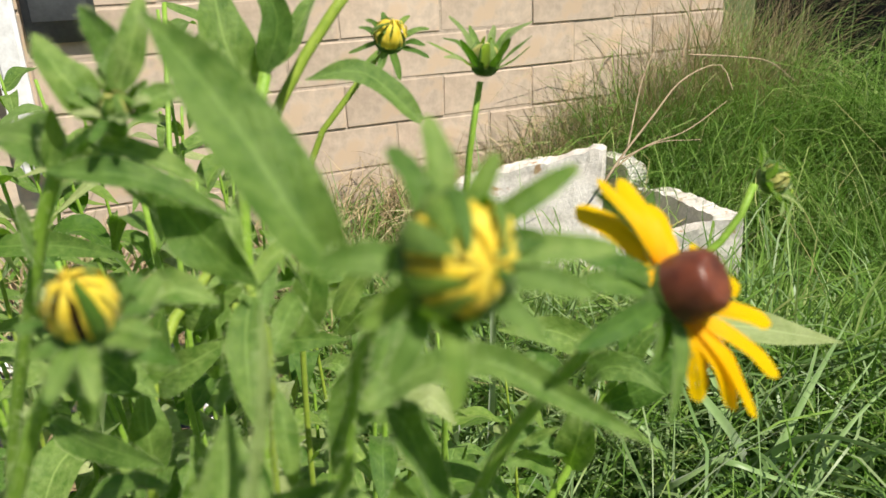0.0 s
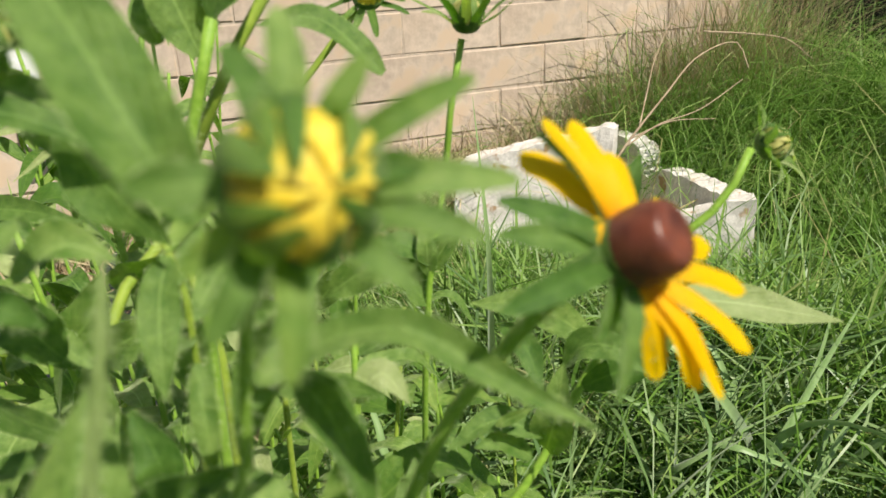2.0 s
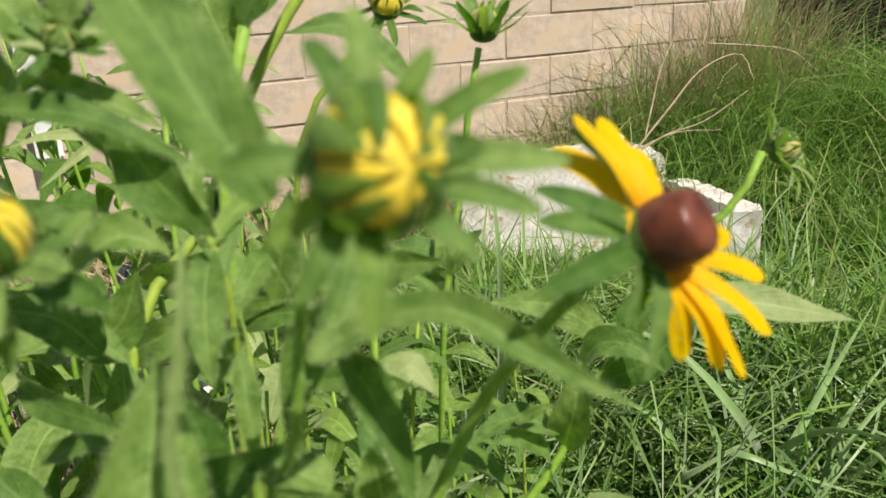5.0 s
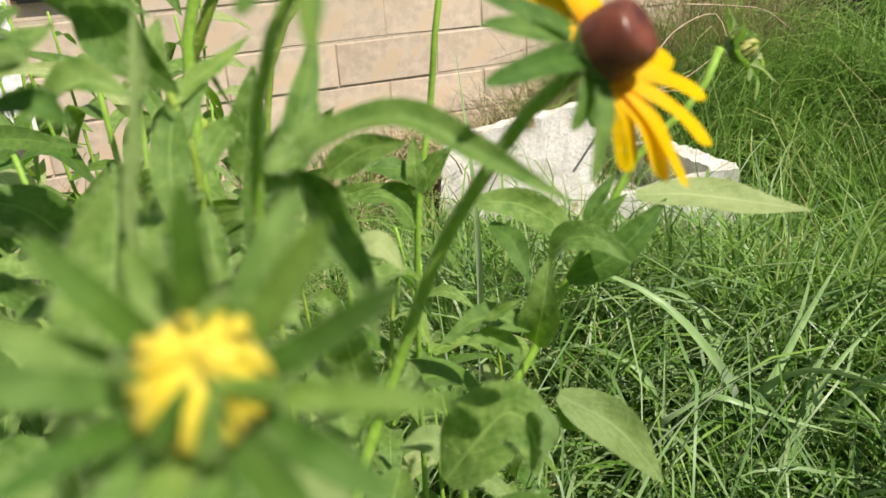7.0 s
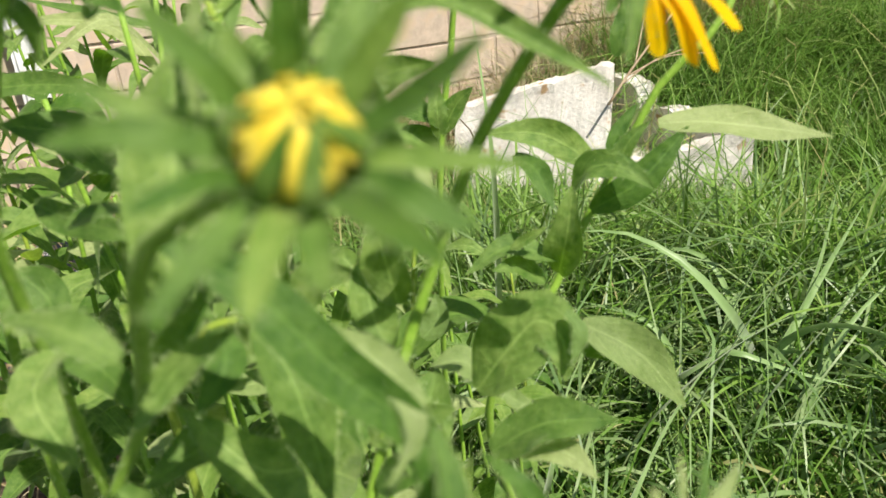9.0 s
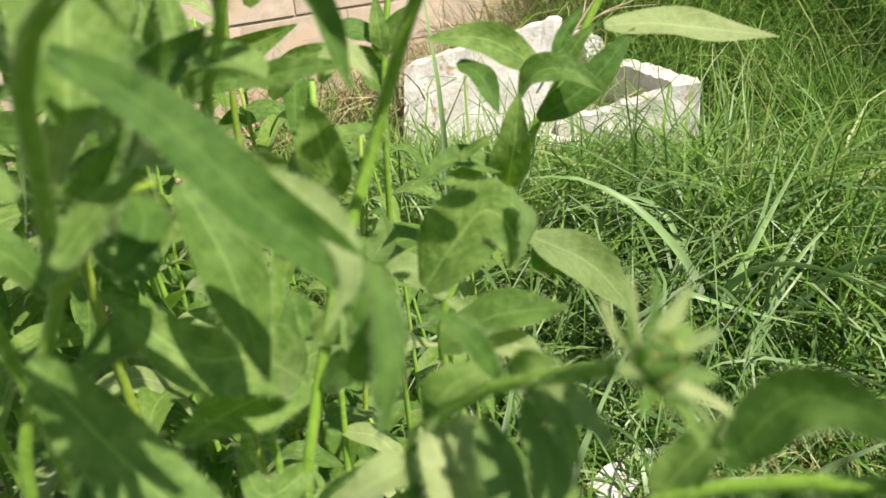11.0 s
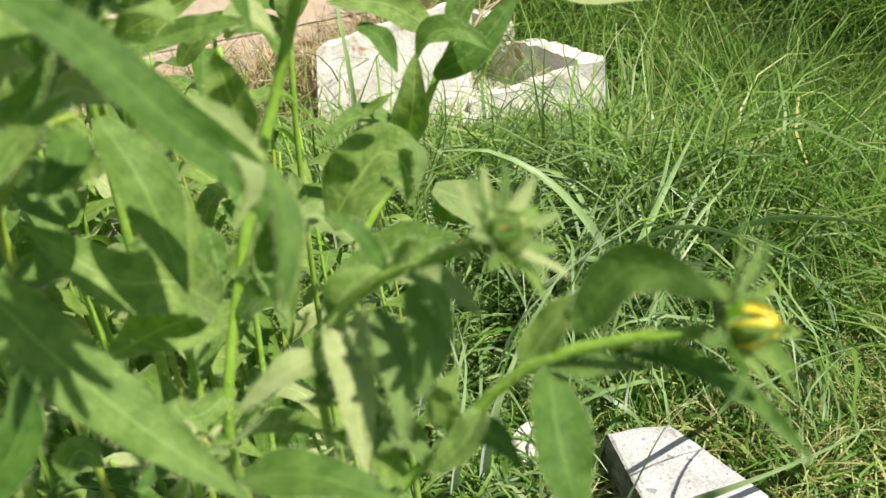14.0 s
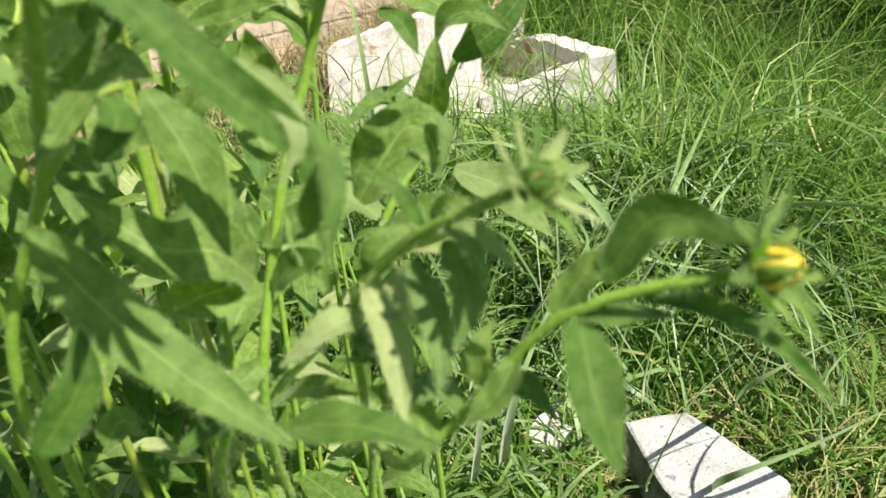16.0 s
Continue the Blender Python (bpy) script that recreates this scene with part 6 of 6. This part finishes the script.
leaf(large_bud, [(-0.0172, 0.1127, 0.5777), (-0.0129, 0.1218, 0.5859), (-0.0110, 0.1309, 0.5941), (-0.0096, 0.1366, 0.6022)], 0.0058, (0.5, -0.8, 0.2), 0.25)
pale_stalk = plant("coneflower_plant", (-0.0447, 0.1912, 0.0000), "yellow-green coneflower stalk with drooping dark leaves")
stem(pale_stalk, [(-0.0461, 0.1606, 0.5898), (-0.0426, 0.1567, 0.5805), (-0.0407, 0.1575, 0.5696), (-0.0447, 0.1612, 0.5404), (-0.0447, 0.1762, 0.2682), (-0.0447, 0.1912, -0.0040)], 0.0007, 0.0016, STEM_PALE)
leaf(pale_stalk, [(-0.0439, 0.1579, 0.5834), (-0.0447, 0.1533, 0.5777), (-0.0440, 0.1475, 0.5693), (-0.0427, 0.1425, 0.5602)], 0.0085, (0.2, -0.75, 0.5), 0.25, LEAF)
leaf(pale_stalk, [(-0.0441, 0.1582, 0.5842), (-0.0419, 0.1652, 0.5876), (-0.0372, 0.1721, 0.5907), (-0.0314, 0.1797, 0.5952)], 0.0045, (0.2, -0.75, 0.5), 0.25, LEAF_YOUNG)
leaf(pale_stalk, [(-0.0418, 0.1557, 0.5782), (-0.0405, 0.1714, 0.5892), (-0.0383, 0.1742, 0.5829), (-0.0338, 0.1718, 0.5770)], 0.0040, (0.2, -0.75, 0.5), 0.25, LEAF_PALE)
leaf(pale_stalk, [(-0.0459, 0.1603, 0.5892), (-0.0480, 0.1625, 0.5944), (-0.0484, 0.1707, 0.6009)], 0.0055, (0.2, -0.75, 0.5), 0.25, LEAF)
leaf(pale_stalk, [(-0.0407, 0.1575, 0.5696), (-0.0384, 0.1652, 0.5747), (-0.0368, 0.1713, 0.5760), (-0.0331, 0.1730, 0.5672)], 0.0060, (0.2, -0.75, 0.5), 0.25, LEAF)
leaf(pale_stalk, [(-0.0406, 0.1567, 0.5653), (-0.0483, 0.1601, 0.5636), (-0.0553, 0.1565, 0.5557)], 0.0070, (0.2, -0.75, 0.5), 0.25, LEAF_PALE)


# ---- the rest of the flower bed: leafy shoots behind the flowers ----
def shoot(x, y, height, seed, leaves=11, size=1.0):
    rnd = random.Random(seed)
    thing = plant("coneflower_plant", (x, y, 0.0), "leafy green coneflower shoot in the flower bed")
    lean = Vector((rnd.uniform(-0.06, 0.06), rnd.uniform(-0.05, 0.03), 0))
    foot, top = Vector((x, y, -0.004)), Vector((x, y, height)) + lean
    mid = foot.lerp(top, 0.5) + Vector((rnd.uniform(-0.015, 0.015), rnd.uniform(-0.015, 0.015), 0))
    stem(thing, [top, mid, foot], 0.0011, 0.0022, STEM_PALE if rnd.random() < 0.2 else STEM, furry=0.25)
    g = rnd.uniform(0, 6.28)
    for k in range(leaves):
        f = 0.28 + 0.72 * (k + rnd.uniform(-0.2, 0.2)) / leaves
        p = foot.lerp(mid, f * 2) if f < 0.5 else mid.lerp(top, min(1, f * 2 - 1))
        g += 2.4 + rnd.uniform(-0.4, 0.4)
        out = Vector((math.cos(g), math.sin(g), 0))
        long = rnd.uniform(0.035, 0.068) * size * (1.15 - 0.45 * f)
        rise = rnd.uniform(-0.1, 0.75)
        a = p + out * long * 0.5 + Vector((0, 0, long * 0.5 * rise))
        b = p + out * long * rnd.uniform(0.8, 1.0) + Vector((0, 0, long * (rise - rnd.uniform(0.2, 0.9))))
        leaf(thing, [p, a, b], long * rnd.uniform(0.24, 0.36), Vector((0, 0, 1)) - out * 0.2 + Vector((rnd.uniform(-0.3, 0.3), rnd.uniform(-0.5, 0.1), 0)), rnd.uniform(0.1, 0.45),
             rnd.choice((LEAF, LEAF, LEAF_YOUNG, LEAF_PALE)), furry=0.5)


bed = random.Random(21)
for k in range(20):
    y = 0.23 + 0.5 * bed.random()
    x = bed.uniform(-0.62 * y - 0.02, -0.17 * y - 0.02)
    low = 0.5 if -0.53 * y < x < -0.40 * y else 1.0
    shoot(x, y, bed.uniform(0.44, 0.60) * low, 100 + k, 16, 1.3)
for k in range(9):
    y = 0.30 + 0.4 * bed.random()
    x = bed.uniform(-0.60 * y, -0.30 * y)
    shoot(x, y, bed.uniform(0.50, 0.64), 400 + k, 18, 1.4)
for k in range(11):
    y = 0.30 + 0.32 * bed.random()
    shoot(bed.uniform(-0.52 * y, -0.10 * y), y, bed.uniform(0.40, 0.50), 500 + k, 15, 1.3)
for k in range(8):
    y = 0.27 + 0.4 * bed.random()
    x = bed.uniform(-0.2 * y, 0.10 * y)
    shoot(x, y, bed.uniform(0.26, 0.42), 200 + k, 12, 1.2)
for k in range(4):
    y = 0.2 + 0.12 * bed.random()
    x = bed.uniform(-0.16, 0.05)
    shoot(x, y, bed.uniform(0.30, 0.42), 300 + k, 14, 1.25)


def tuft():
    """Broad blades that spring from one foot beside the stone."""
    rnd = random.Random(77)
    for k in range(15):
        g = rnd.uniform(-0.6, 2.6)
        long = rnd.uniform(0.16, 0.34)
        foot = Vector((0.31 + rnd.uniform(-0.05, 0.07), 0.70 + rnd.uniform(-0.07, 0.10), -0.004))
        out = Vector((math.cos(g), math.sin(g) - 0.3, 0))
        a = foot + out * long * 0.3 + Vector((0, 0, long * 0.55))
        b = foot + out * long * 0.75 + Vector((0, 0, long * rnd.uniform(0.25, 0.75)))
        broad_blade([foot, a, b], rnd.uniform(0.008, 0.014))


tuft()


def leaf_litter():
    """Dead, curled tan leaves and chips on the soil of the bed."""
    rnd = random.Random(55)
    bm = bmesh.new()
    for k in range(900):
        y = 0.30 + 1.35 * rnd.random()
        x = rnd.uniform(-0.62 * y - 0.05, 0.02 + 0.02 * y)
        if (Vector((x, y, 0)) - WALL_O).dot(WALL_N) < 0.02:
            continue
        g, tip = rnd.uniform(0, 6.28), rnd.uniform(-0.2, 0.9)
        long = rnd.uniform(0.018, 0.055)
        out = Vector((math.cos(g), math.sin(g), 0))
        foot = Vector((x, y, rnd.uniform(0.006, 0.022)))
        mid = foot + out * long * 0.5 + Vector((0, 0, long * 0.25 * rnd.random()))
        end = foot + out * long + Vector((0, 0, long * 0.3 * tip))
        blade(bm, [foot, mid, end], Vector((rnd.uniform(-0.5, 0.5), rnd.uniform(-0.5, 0.5), 1)), long * rnd.uniform(0.18, 0.5), lance, rnd.uniform(-0.5, 0.6), 5, 2, wave=0.4)
    ob = part("leaf_litter", bm, LITTER)
    return tagged(ob, "dead curled tan leaves littering the soil", "leaf litter", kind="stuff")


leaf_litter()


def black_sheet():
    """Crumpled black plastic sheeting on the soil."""
    bm = bmesh.new()
    n = 26
    grid = []
    for i in range(n + 1):
        row = []
        for j in range(n + 1):
            x, y = -0.86 + 0.62 * i / n, 0.98 + 0.42 * j / n
            q = Vector((x * 9, y * 9, 2.0))
            z = 0.05 + 0.10 * noise.noise(q) + 0.05 * noise.noise(q * 2.7) + 0.03 * noise.noise(q * 6)
            edge = min(i, j, n - i, n - j) / n
            row.append(bm.verts.new((x + 0.03 * noise.noise(q + Vector((4, 0, 0))), y + 0.03 * noise.noise(q + Vector((0, 4, 0))), max(0.006, z * min(1, edge * 6 + 0.15)))))
        grid.append(row)
    for i in range(n):
        for j in range(n):
            bm.faces.new((grid[i][j], grid[i + 1][j], grid[i + 1][j + 1], grid[i][j + 1]))
    ob = part("plastic_sheet", bm, BLACK, smooth=False)
    return tagged(ob, "crumpled black plastic sheet lying on the soil", "plastic sheet")


black_sheet()


# ---- bricks of the house wall ----
BRICKS = [brick_mesh(s, LONG - 0.003) for s in range(6)]
HALVES = [brick_mesh(s + 20, LONG / 2 - 0.004) for s in range(2)]
for row in range(24):
    z = (row + 0.5) * COURSE - 0.022
    first = -0.004 - (0.0 if row % 2 else LONG / 2)
    i0 = int((WALL_START - first) // LONG) + 1
    s = first + i0 * LONG
    while s < WALL_END - 0.02:
        length = LONG if s + LONG <= WALL_END + 0.01 else LONG / 2
        ob = new("brick", random.choice(BRICKS if length == LONG else HALVES))
        ob.matrix_basis = wall_pose(s + length / 2, z, -0.0296 + random.uniform(-0.0015, 0.0015))
        ob.parent = house_wall
        s += length
